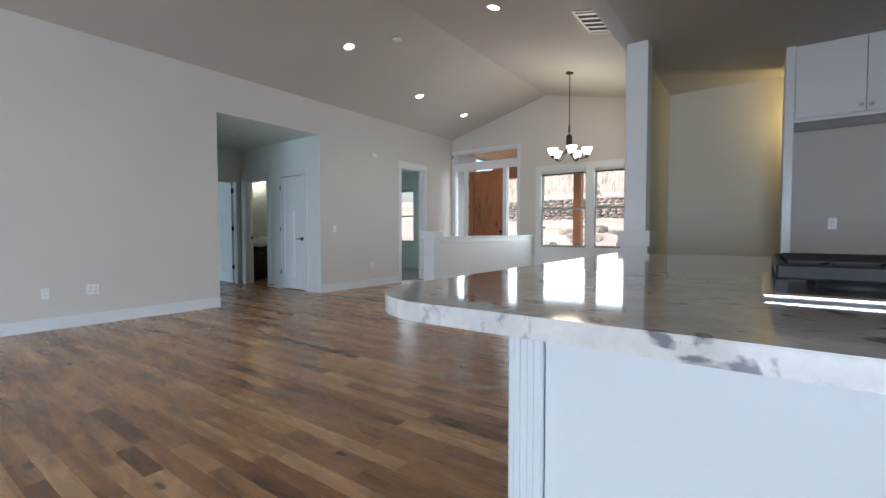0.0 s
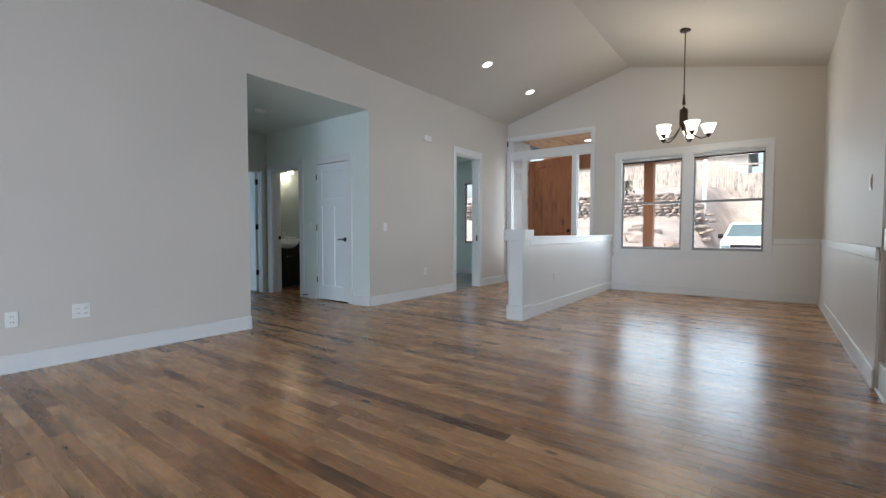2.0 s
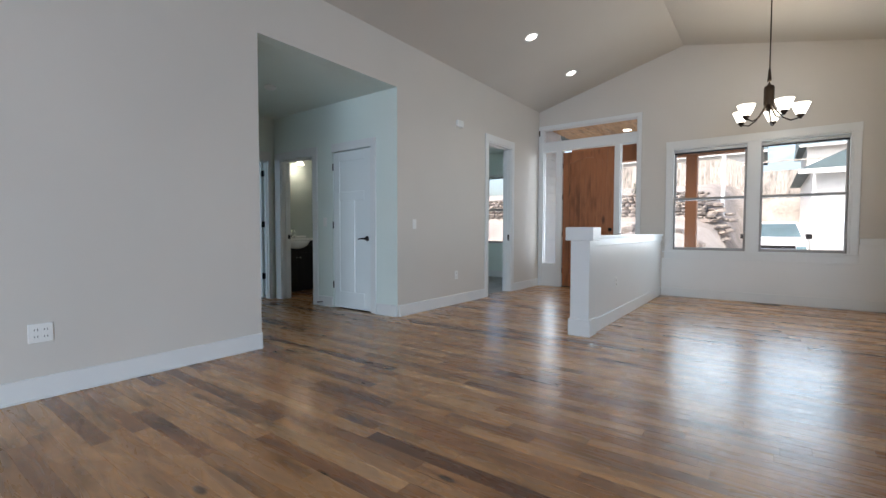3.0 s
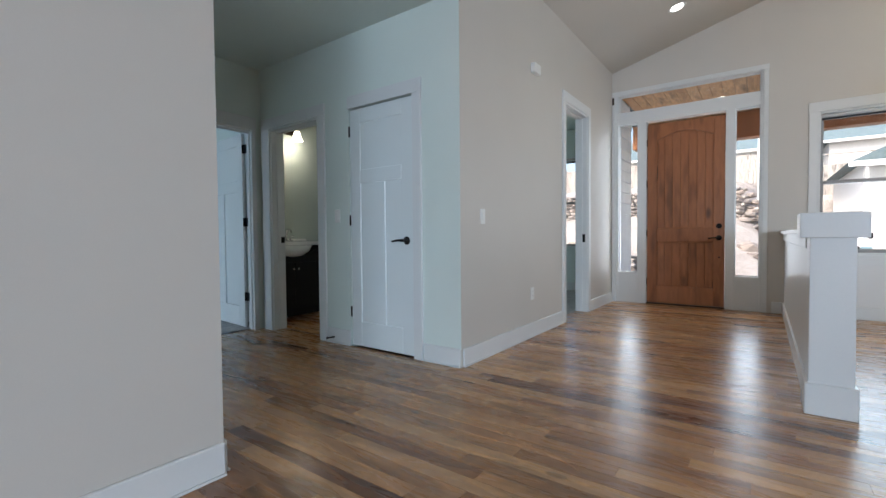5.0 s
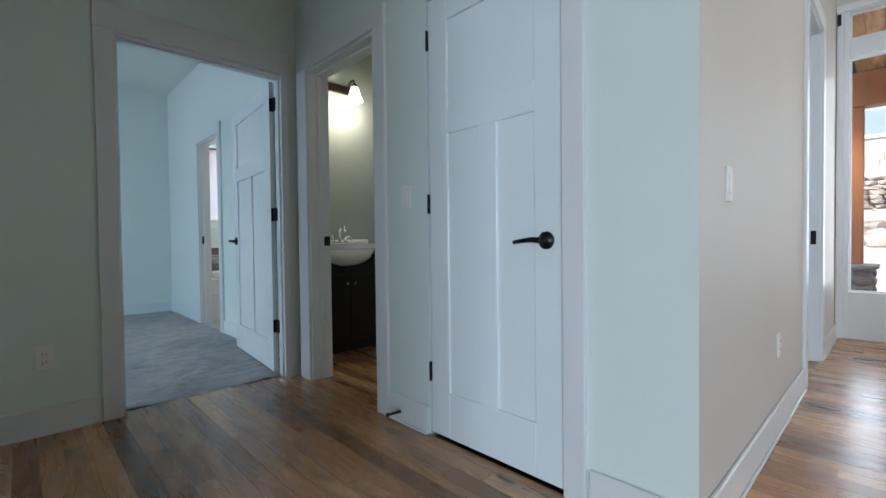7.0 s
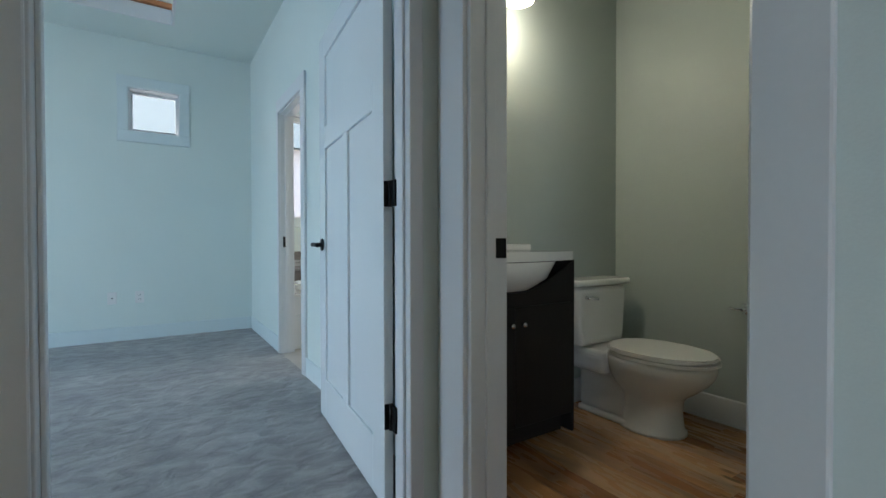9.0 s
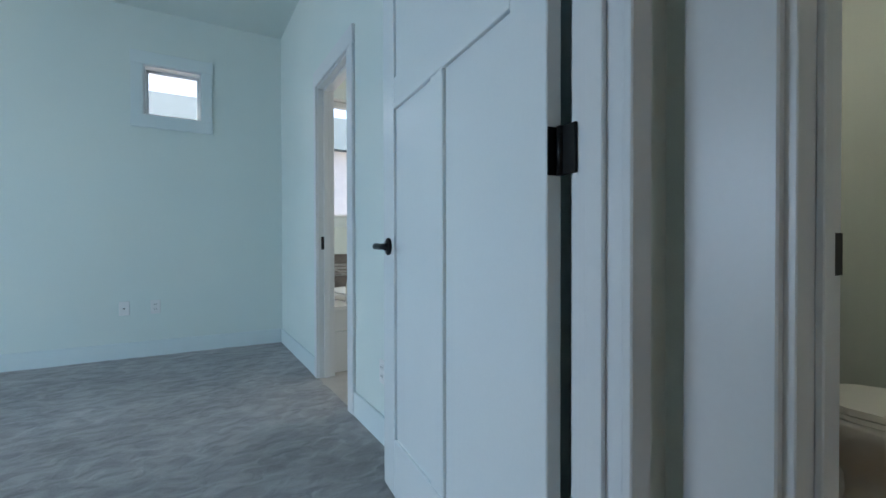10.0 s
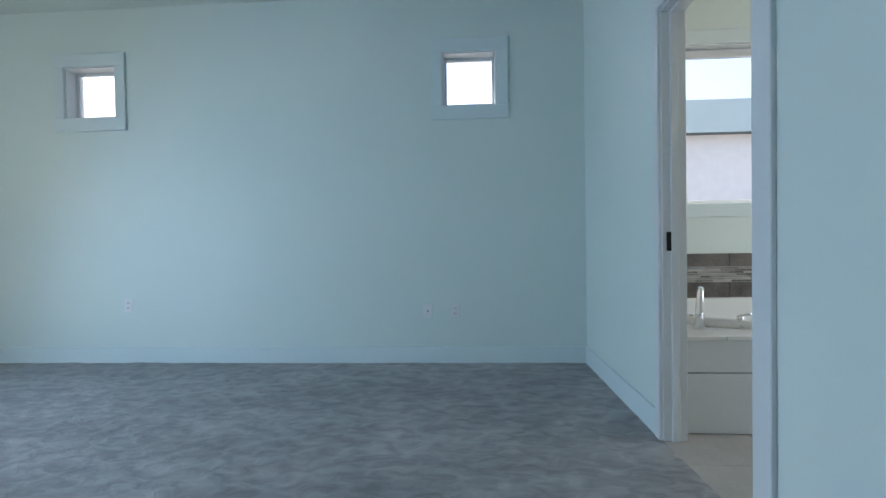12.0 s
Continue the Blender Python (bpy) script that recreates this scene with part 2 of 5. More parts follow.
VINYL = material("taupe vinyl window frame", (0.30, 0.29, 0.285), 0.4, vary=0.03, bump=0.02)
VINYLW = material("white vinyl window frame", (0.74, 0.75, 0.75), 0.35, vary=0.02, bump=0.02)
SHADE = material("white roller shade", (0.7, 0.7, 0.7), 0.7, vary=0.03, bump=0.05)
GLASS = glass("window glass")
MARBLE = marble_material("white marble with dark veins")
FLOORW = plank_material("oak floor board", [(0.150, 0.059, 0.023), (0.39, 0.195, 0.084), (0.55, 0.31, 0.143), (0.215, 0.088, 0.034), (0.68, 0.42, 0.212), (0.41, 0.208, 0.090), (0.285, 0.125, 0.050), (0.59, 0.34, 0.162), (0.34, 0.155, 0.063)], 0.25, 0, 17, knot=0.42, spec=0.72, knots=0.07, grain=(1.16, 0.78))
ALDER = plank_material("knotty alder", [(0.28, 0.100, 0.038), (0.40, 0.155, 0.064), (0.33, 0.122, 0.048), (0.37, 0.142, 0.058)], 0.36, 2, 16, knot=0.55, knots=0.15, grain=(1.08, 0.84))
PINE = plank_material("pine ceiling board", [(0.52, 0.31, 0.14), (0.60, 0.38, 0.19), (0.46, 0.26, 0.11)], 0.5, 1, 18)
CEDAR = material("stained cedar", (0.42, 0.17, 0.07), 0.55, vary=0.2, scale=3, grain=30, stretch=(1, 1, 0.12), bump=0.15)
SUBFLOOR = material("dark floor joint", (0.05, 0.028, 0.016), 0.6, vary=0.1)
TILEF = material("beige floor tile", (0.47, 0.43, 0.38), 0.35, vary=0.1, scale=5)
GROUT = material("light grout", (0.5, 0.48, 0.45), 0.8)
STONE_TILE = material("grey brown wall tile", (0.17, 0.15, 0.135), 0.35, vary=0.3, scale=9)
MOSAIC = plank_material("mosaic strip", [(0.55, 0.53, 0.5), (0.2, 0.17, 0.15), (0.7, 0.7, 0.68), (0.35, 0.3, 0.27)], 0.25, 1, 20)
SIDING = material("white lap siding", (0.66, 0.69, 0.70), 0.6, vary=0.05, scale=4)
CONCRETE = material("concrete", (0.33, 0.32, 0.305), 0.85, vary=0.1, scale=2, bump=0.3)
DIRT = material("bare brown soil", (0.31, 0.28, 0.255), 0.95, vary=0.25, scale=0.8, grain=8, bump=0.8, dark=(0.18, 0.155, 0.14))
ROCK = plank_material("field stone", [(0.24, 0.215, 0.195), (0.29, 0.255, 0.225), (0.20, 0.18, 0.17), (0.27, 0.225, 0.195)], 0.85, 0, 6)
FENCEW = plank_material("weathered fence board", [(0.37, 0.335, 0.30), (0.43, 0.395, 0.36), (0.33, 0.30, 0.27)], 0.8, 2, 14)
ROOF = material("blue grey shingles", (0.11, 0.155, 0.17), 0.85, vary=0.2, scale=6, grain=20, bump=0.4)
STUCCO = material("white house siding", (0.68, 0.68, 0.66), 0.7, vary=0.04)
CARPAINT = material("white car paint", (0.75, 0.76, 0.77), 0.15, vary=0.01, bump=0, coat=0.6)
DARKGLASS = material("dark car glass", (0.16, 0.24, 0.27), 0.05, vary=0.05, bump=0)
TYRE = material("tyre rubber", (0.02, 0.02, 0.02), 0.8)
SHRUB = material("dark shrub leaves", (0.06, 0.075, 0.05), 0.8, vary=0.3)
BULB = glow("lit frosted glass", (1.0, 0.93, 0.82), 1.1)
CAN = glow("lit recessed lamp", (1.0, 0.95, 0.88), 1.6)
VANITYGLOW = glow("lit sconce glass", (1.0, 0.90, 0.70), 1.2)


# ---- mesh helpers ----
def box(bm, x0, y0, z0, x1, y1, z1, bevel=0.0, seg=1):
    xs, ys, zs = sorted((x0, x1)), sorted((y0, y1)), sorted((z0, z1))
    v = [bm.verts.new((x, y, z)) for x in xs for y in ys for z in zs]
    quads = ((0, 1, 3, 2), (4, 6, 7, 5), (0, 4, 5, 1), (2, 3, 7, 6), (0, 2, 6, 4), (1, 5, 7, 3))
    fs = [bm.faces.new([v[i] for i in q]) for q in quads]
    if bevel:
        es = list({e for f in fs for e in f.edges})
        bmesh.ops.bevel(bm, geom=es, offset=bevel, segments=seg, affect="EDGES", profile=0.5)
    return bm


def boxed(*dims, bevel=0.0, seg=1):
    return box(bmesh.new(), *dims, bevel=bevel, seg=seg)


def tube(bm, pts, radius, sides=10, caps=True):
    """A round bar along points; radius may be a list."""
    pts = [Vector(p) for p in pts]
    rad = radius if isinstance(radius, (list, tuple)) else [radius] * len(pts)
    rings = []
    for i, p in enumerate(pts):
        d = (pts[min(i + 1, len(pts) - 1)] - pts[max(i - 1, 0)]).normalized()
        q = d.to_track_quat("Z", "Y")
        rings.append([bm.verts.new(p + q @ Vector((math.cos(a) * rad[i], math.sin(a) * rad[i], 0))) for a in (2 * math.pi * k / sides for k in range(sides))])
    for a, b in zip(rings, rings[1:]):
        for k in range(sides):
            f = bm.faces.new((a[k], a[(k + 1) % sides], b[(k + 1) % sides], b[k]))
            f.smooth = True
    if caps:
        bm.faces.new(rings[0][::-1])
        bm.faces.new(rings[-1])
    return bm


def lathe(bm, centre, profile, sides=24, sx=1.0, sy=1.0, axis="Z"):
    """Turns (radius, height) pairs round an axis."""
    c = Vector(centre)
    rings = []
    for r, h in profile:
        ring = []
        for k in range(sides):
            a = 2 * math.pi * k / sides
            u, w = math.cos(a) * r * sx, math.sin(a) * r * sy
            ring.append(bm.verts.new(c + Vector({"Z": (u, w, h), "X": (h, u, w), "Y": (u, h, w)}[axis])))
        rings.append(ring)
    for a, b in zip(rings, rings[1:]):
        for k in range(sides):
            f = bm.faces.new((a[k], a[(k + 1) % sides], b[(k + 1) % sides], b[k]))
            f.smooth = True
    bm.faces.new(rings[0][::-1])
    bm.faces.new(rings[-1])
    bmesh.ops.recalc_face_normals(bm, faces=bm.faces)
    return bm


def prism(bm, outline, z0, z1, bevel=0.0):
    lo = [bm.verts.new((x, y, z0)) for x, y in outline]
    hi = [bm.verts.new((x, y, z1)) for x, y in outline]
    n = len(outline)
    top = bm.faces.new(hi)
    bot = bm.faces.new(lo[::-1])
    for i in range(n):
        bm.faces.new((lo[i], lo[(i + 1) % n], hi[(i + 1) % n], hi[i]))
    if bevel:
        bmesh.ops.bevel(bm, geom=list(top.edges) + list(bot.edges), offset=bevel, segments=2, affect="EDGES")
    bmesh.ops.recalc_face_normals(bm, faces=bm.faces)
    return bm


def link(name, bm, mats):
    me = bpy.data.meshes.new(name)
    bm.normal_update()
    bm.to_mesh(me)
    bm.free()
    for m in mats if isinstance(mats, (list, tuple)) else [mats]:
        me.materials.append(m)
    return new(name, me)


def part(name, bm, mat, parent, label=""):
    ob = link(name, bm, mat)
    ob.parent = parent
    return tagged(ob, label)


def thing(name, label, category, group="", kind="", at=(0, 0, 0)):
    ob = new(name)
    ob.empty_display_size = 0.1
    ob.location = at
    return tagged(ob, label, category, group, kind)


def structure(name, bm, mats, label, category="wall"):
    return tagged(link(name, bm, mats), label, category, "", "structure")


def wall(name, axis, p0, p1, a0, a1, z0, z1, holes, mats, label):
    """A wall slab that runs along one axis ('x' or 'y'), from p0 to p1 in thickness; mats: (low side, high side, reveals); holes: (a0, a1, z0, z1)."""
    avals = sorted({a0, a1, *[v for h in holes for v in h[:2]]})
    zvals = sorted({z0, z1, *[v for h in holes for v in h[2:]]})
    bm = bmesh.new()

    def vert(a, p, z):
        return bm.verts.new((a, p, z) if axis == "x" else (p, a, z))

    def full(i, j):
        if not (0 <= i < len(avals) - 1 and 0 <= j < len(zvals) - 1):
            return False
        ca, cz = (avals[i] + avals[i + 1]) / 2, (zvals[j] + zvals[j + 1]) / 2
        return not any(h[0] < ca < h[1] and h[2] < cz < h[3] for h in holes)

    def quad(pts, mi):
        f = bm.faces.new([vert(*p) for p in pts])
        f.material_index = mi

    for i in range(len(avals) - 1):
        for j in range(len(zvals) - 1):
            if not full(i, j):
                continue
            a, b, c, d = avals[i], avals[i + 1], zvals[j], zvals[j + 1]
            quad([(a, p0, c), (b, p0, c), (b, p0, d), (a, p0, d)], 0)
            quad([(b, p1, c), (a, p1, c), (a, p1, d), (b, p1, d)], 1)
            if not full(i - 1, j):
                quad([(a, p1, c), (a, p0, c), (a, p0, d), (a, p1, d)], 2)
            if not full(i + 1, j):
                quad([(b, p0, c), (b, p1, c), (b, p1, d), (b, p0, d)], 2)
            if not full(i, j - 1):
                quad([(a, p1, c), (b, p1, c), (b, p0, c), (a, p0, c)], 2)
            if not full(i, j + 1):
                quad([(a, p0, d), (b, p0, d), (b, p1, d), (a, p1, d)], 2)
    bmesh.ops.remove_doubles(bm, verts=bm.verts, dist=1e-5)
    bmesh.ops.recalc_face_normals(bm, faces=bm.faces)
    return structure(name, bm, list(mats), label)

# ---- large structure ----
WX, HALL_N, HALL_S, HALL_W, FRONT = -4.24, 4.885, 3.156, -6.726, 8.80
BED_W, BED_N, BED_E, BED_S, BED_TOP = -10.73, 4.990, -6.842, -0.60, 2.92
PW, PN = -7.25, 6.575
RIDGE_X, RIDGE_Z = -1.87, 3.88


def vault(x):
    return RIDGE_Z - (0.275 * (RIDGE_X - x) if x < RIDGE_X else 0.21 * (x - RIDGE_X))


# floor slabs under the boards
bm = bmesh.new()
for dims in ((-4.38, -9.0, -0.22, 5.3, 4.66, -0.022), (-4.38, 4.66, -0.22, 0.80, 8.96, -0.022), (2.04, 4.66, -0.22, 5.3, 6.25, -0.022),
             (-6.80, 3.04, -0.22, -4.38, 5.025, -0.022), (PW - 0.14, 5.025, -0.22, -5.51, PN, -0.022)):
    box(bm, *dims)
FLOOR = structure("floor", bm, SUBFLOOR, "oak strip floor with a satin finish", "floor")
structure("floor_den", boxed(-7.31, 6.77, -0.2, -4.38, 9.84, -0.004), CARPET, "grey carpet floor of the front room", "floor")
structure("floor_bathroom", boxed(BED_W, BED_N, -0.2, -7.44, 8.2, -0.02), GROUT, "beige tiled bathroom floor", "floor")

# bedroom carpet, faintly trodden
bm = bmesh.new()
NX, NY = 110, 160
grid = []
for i in range(NX + 1):
    row = []
    for j in range(NY + 1):
        x, y = BED_W + (-6.80 - BED_W) * i / NX, BED_S + (BED_N - BED_S) * j / NY
        z = 0.006 * noise.noise(Vector((x * 2.2, y * 2.2, 1))) + 0.005 * noise.noise(Vector((x * 7, y * 7, 4))) + 0.004 * noise.noise(Vector((x * 19, y * 15, 9)))
        row.append(bm.verts.new((x, y, 0.004 + z)))
    grid.append(row)
for i in range(NX):
    for j in range(NY):
        bm.faces.new((grid[i][j], grid[i + 1][j], grid[i + 1][j + 1], grid[i][j + 1])).smooth = True
structure("floor_bedroom", bm, CARPET, "grey cut-pile carpet with vacuum marks", "floor")
structure("floor_bedroom_base", boxed(BED_W, BED_S, -0.2, -6.80, BED_N, -0.03), SUBFLOOR, "slab under the bedroom carpet", "floor")

# walls
wall("wall_west", "y", WX - 0.14, WX, -9.0, 8.8, 0 - 0.02, 3.46, [(HALL_S, HALL_N, -0.02, 2.68), (6.94, 7.70, -0.02, 2.40)], (PALE, PAINT, PALE), "greige painted living room wall")
wall("wall_front", "x", FRONT, FRONT + 0.16, WX - 0.14, 5.3, -0.02, 3.95, [(-4.19, -2.49, -0.02, 2.90), (-1.99, -1.00, 0.71, 2.31), (-0.88, 0.10, 0.71, 2.31)], (PAINT, SIDING, TRIM), "greige painted front wall with entrance and windows")
wall("wall_hall_north", "x", HALL_N, HALL_N + 0.14, BED_E, WX - 0.14, -0.02, 2.68, [(-5.39, -4.67, -0.02, 2.045), (-6.558, -5.79, -0.02, 2.05)], (PALE, SAGE, PALE), "pale painted hall wall with two doors")
wall("wall_hall_south", "x", HALL_S - 0.14, HALL_S, HALL_W, WX - 0.14, -0.02, 2.68, [], (PALE, PALE, PALE), "pale painted hall wall")
wall("wall_bedroom_east", "y", BED_E, HALL_W, BED_S, HALL_N, -0.02, BED_TOP, [(3.865, 4.803, -0.02, 2.05)], (PALE, PALE, PALE), "pale painted wall with the bedroom door")
wall("wall_bedroom_west", "y", BED_W - 0.18, BED_W, BED_S, 8.2, -0.2, BED_TOP, [(3.887, 4.314, 2.033, 2.457), (0.757, 1.196, 2.03, 2.455), (5.35, 6.65, 1.23, 2.44)], (SIDING, PALE, PALE), "pale painted outer wall with small high windows")
wall("wall_bedroom_north", "x", BED_N, 5.10, BED_W, BED_E, -0.02, BED_TOP, [(-9.395, -8.685, -0.02, 2.05)], (PALE, BEIGE, PALE), "pale painted wall with the bathroom doorway")
wall("wall_bedroom_south", "x", BED_S - 0.14, BED_S, BED_W - 0.18, HALL_W, -0.2, BED_TOP, [(-9.35, -7.25, 0.3, 2.35)], (SIDING, PALE, TRIM), "pale painted bedroom wall with a large window")
wall("wall_powder_west", "y", PW - 0.14, PW, 5.10, PN + 0.14, -0.02, 2.68, [], (BEIGE, SAGE, SAGE), "sage grey powder room wall")
wall("wall_powder_north", "x", PN, PN + 0.14, PW, -5.51, -0.02, 2.68, [], (SAGE, PALE, SAGE), "sage grey powder room wall")
wall("wall_powder_east", "y", -5.65, -5.51, 5.025, PN, -0.02, 2.68, [], (SAGE, PALE, SAGE), "sage grey powder room wall")
# assumed opening out of view, for the added bathroom fill
wall("wall_bath_north", "x", 8.2, 8.34, BED_W - 0.18, -7.3, -0.2, BED_TOP, [(-9.9, -8.3, 0.9, 2.3)], (BEIGE, SIDING, BEIGE), "beige bathroom wall")
wall("wall_bath_east", "y", PW - 0.14, PW - 0.01, PN + 0.14, 8.2, -0.02, BED_TOP, [], (BEIGE, PALE, BEIGE), "beige bathroom wall")
wall("wall_den_south", "x", PN, PN + 0.14, -5.51, WX - 0.14, -0.02, 2.75, [], (PALE, PALE, PALE), "pale painted front room wall")
wall("wall_den_west", "y", PW - 0.009, -7.17, PN + 0.14, 9.7, -0.02, 2.75, [], (BEIGE, PALE, PALE), "pale painted front room wall")
wall("wall_den_front", "x", 9.7, 9.86, -7.31, WX, -0.4, 3.6, [(-5.95, -5.0, 0.74, 2.28), (-7.1, -6.2, 0.74, 2.28)], (PALE, SIDING, TRIM), "front room wall with a window")
wall("wall_den_east", "y", WX - 0.14, WX, 8.96, 9.7, -0.4, 3.6, [], (PALE, SIDING, SIDING), "outer wall beside the entrance with lap siding")
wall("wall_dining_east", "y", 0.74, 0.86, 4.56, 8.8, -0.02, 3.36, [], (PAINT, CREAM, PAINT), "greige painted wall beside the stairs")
wall("beam_kitchen", "y", 0.74, 0.86, -9.0, 4.56, 2.75, 3.36, [], (PAINT, PAINT, PAINT), "painted drop wall above the kitchen edge")
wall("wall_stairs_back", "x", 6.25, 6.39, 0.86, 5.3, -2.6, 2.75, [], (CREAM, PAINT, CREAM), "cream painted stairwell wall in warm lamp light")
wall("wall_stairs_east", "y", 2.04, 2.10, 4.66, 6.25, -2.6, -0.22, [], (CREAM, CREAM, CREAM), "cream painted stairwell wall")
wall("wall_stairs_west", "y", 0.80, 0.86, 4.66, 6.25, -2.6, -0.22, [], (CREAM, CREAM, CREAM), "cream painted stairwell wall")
structure("ledge_stairs", boxed(0.86, 6.21, -0.28, 2.04, 6.25, -0.045, bevel=0.004), CREAM, "cream painted ledge at floor level in the stairwell", "trim")
# the opening in this wall is assumed, made for the added east fill
wall("wall_kitchen_east", "y", 5.3, 5.44, -9.0, 8.96, -0.02, 2.9, [(-7.0, -3.4, 0.05, 2.3)], (PAINT, SIDING, TRIM), "greige painted kitchen wall")
wall("wall_south", "x", -9.14, -9.0, WX - 0.14, 5.44, -0.02, 3.95, [(-3.2, 5.0, 0.05, 2.15)], (SIDING, PAINT, TRIM), "greige painted wall with wide windows")

# ceilings
bm = bmesh.new()
prof = [(WX - 0.14, vault(WX - 0.14)), (RIDGE_X, RIDGE_Z), (0.86, vault(0.86))]
for (xa, za), (xb, zb) in zip(prof, prof[1:]):
    v = [bm.verts.new(p) for p in ((xa, -9.14, za), (xb, -9.14, zb), (xb, 8.96, zb), (xa, 8.96, za), (xa, -9.14, za + 0.2), (xb, -9.14, zb + 0.2), (xb, 8.96, zb + 0.2), (xa, 8.96, za + 0.2))]
    for q in ((0, 1, 2, 3), (7, 6, 5, 4), (0, 4, 5, 1), (2, 6, 7, 3), (1, 5, 6, 2), (3, 7, 4, 0)):
        bm.faces.new([v[i] for i in q])
structure("ceiling_vault", bm, CEIL, "greige vaulted ceiling with a low ridge", "ceiling")
structure("ceiling_kitchen", boxed(0.86, -9.14, 2.75, 5.44, 8.96, 2.9), CEIL, "greige flat ceiling", "ceiling")
structure("ceiling_hall", boxed(HALL_W, HALL_S - 0.14, 2.68, WX - 0.142, HALL_N + 0.14, 2.84), PALE, "pale flat hall ceiling", "ceiling")
structure("ceiling_powder", boxed(PW - 0.14, 5.102, 2.68, -5.51, PN + 0.14, 2.84), SAGE, "sage grey ceiling", "ceiling")
structure("ceiling_closet", boxed(-5.51, 5.027, 2.68, WX - 0.142, PN + 0.14, 2.84), PALE, "plain closet ceiling", "ceiling")
structure("ceiling_den", boxed(-7.31, PN + 0.142, 2.75, WX - 0.142, 9.7, 2.9), PALE, "pale ceiling", "ceiling")
bm = bmesh.new()
for dims in ((BED_W - 0.18, BED_S - 0.14, -10.20, BED_N), (-9.42, BED_S - 0.14, HALL_W, BED_N), (-10.20, BED_S - 0.14, -9.42, 3.05), (-10.20, 4.26, -9.42, BED_N)):
    box(bm, dims[0], dims[1], BED_TOP, dims[2], dims[3], BED_TOP + 0.13)
structure("ceiling_bedroom", bm, PALE, "pale flat bedroom ceiling with an attic opening", "ceiling")
structure("ceiling_bath", boxed(BED_W - 0.18, BED_N, BED_TOP + 0.002, PW - 0.01, 8.34, BED_TOP + 0.15), BEIGE, "beige bathroom ceiling", "ceiling")


# ---- trim ----
def skirting(axis, p, side, a0, a1, h=0.135, z=0.0, mat=None):
    """A baseboard on the plane p; side: +1 or -1, where the room lies."""
    q = p + 0.016 * side
    dims = (a0, p, z, a1, q, z + h) if axis == "x" else (p, a0, z, q, a1, z + h)
    bm = boxed(*dims, bevel=0.005)
    if mat is None:
        # a slim quarter-round shoe along the floor
        r = q + 0.011 * side
        shoe = (a0, q, z, a1, r, z + 0.013) if axis == "x" else (q, a0, z, r, a1, z + 0.013)
        box(bm, *shoe, bevel=0.005, seg=2)
    return structure("baseboard", bm, mat or TRIM, "white painted flat baseboard", "baseboard")


skirting("y", WX, 1, -8.98, HALL_S)
skirting("x", HALL_S, 1, HALL_W, WX)
skirting("y", WX, 1, HALL_N + 0.016, 6.85)
skirting("y", WX, 1, 7.79, FRONT)
skirting("x", HALL_N, -1, -4.575, WX)
skirting("x", HALL_N, -1, -5.695, -5.392)
skirting("y", HALL_W, 1, HALL_S + 0.016, 3.786)
skirting("x", FRONT, -1, -2.40, -2.298)
skirting("x", FRONT, -1, -2.112, 0.722)
skirting("y", 0.74, -1, 4.60, 8.784)
skirting("y", BED_W, 1, BED_S + 0.02, BED_N - 0.016, mat=PALE_TRIM)
skirting("x", BED_N, -1, BED_W + 0.018, -9.433, mat=PALE_TRIM)
skirting("x", BED_N, -1, -8.605, BED_E - 0.01, mat=PALE_TRIM)
skirting("x", PN, -1, PW + 0.018, -5.67)
skirting("y", PW, 1, 5.12, PN - 0.016)
skirting("y", -5.65, -1, 5.04, PN - 0.016)
skirting("y", -7.17, 1, 6.79, 9.68)
skirting("x", 9.7, -1, -7.15, -4.40)
# chair rail of the dining room
for dims in ((-2.088, FRONT - 0.018, 0.845, -2.082, FRONT, 0.93), (0.20, FRONT - 0.018, 0.845, 0.72, FRONT, 0.93), (0.72, 4.60, 0.845, 0.74, 8.78, 0.93)):
    structure("trim_chair_rail", boxed(*dims, bevel=0.003), TRIM, "white painted chair rail", "trim")

# white painted wainscot below the chair rail
for dims in ((-2.112, FRONT - 0.005, 0.136, 0.734, FRONT, 0.594), (0.192, FRONT - 0.005, 0.595, 0.734, FRONT, 0.844), (0.735, 4.60, 0.136, 0.74, 8.80, 0.844)):
    structure("trim_wainscot", boxed(*dims), WAINSCOT, "white painted lower wall below the chair rail", "trim")


def casing(owner, axis, p, side, a0, a1, top, w=0.085, bottom=None, head=0.10, mat=None, w1=None):
    """Flat boards round an opening on the plane p."""
    q = p + 0.019 * side
    m = mat or TRIM

    def slab(u0, u1, z0, z1, name):
        dims = (u0, p, z0, u1, q, z1) if axis == "x" else (p, u0, z0, q, u1, z1)
        part(name, boxed(*dims, bevel=0.003), m, owner)

    b = 0.0 if bottom is None else bottom
    if w:
        slab(a0 - w, a0, b, top, "side_casing")
    w1 = w1 or w
    slab(a1, a1 + w1, b, top, "side_casing")
    slab(a0 - w - 0.004, a1 + w1 + 0.004, top, top + head, "head_casing")
    if bottom is not None:
        slab(a0 - w - 0.004, a1 + w1 + 0.004, bottom - head, bottom, "apron")


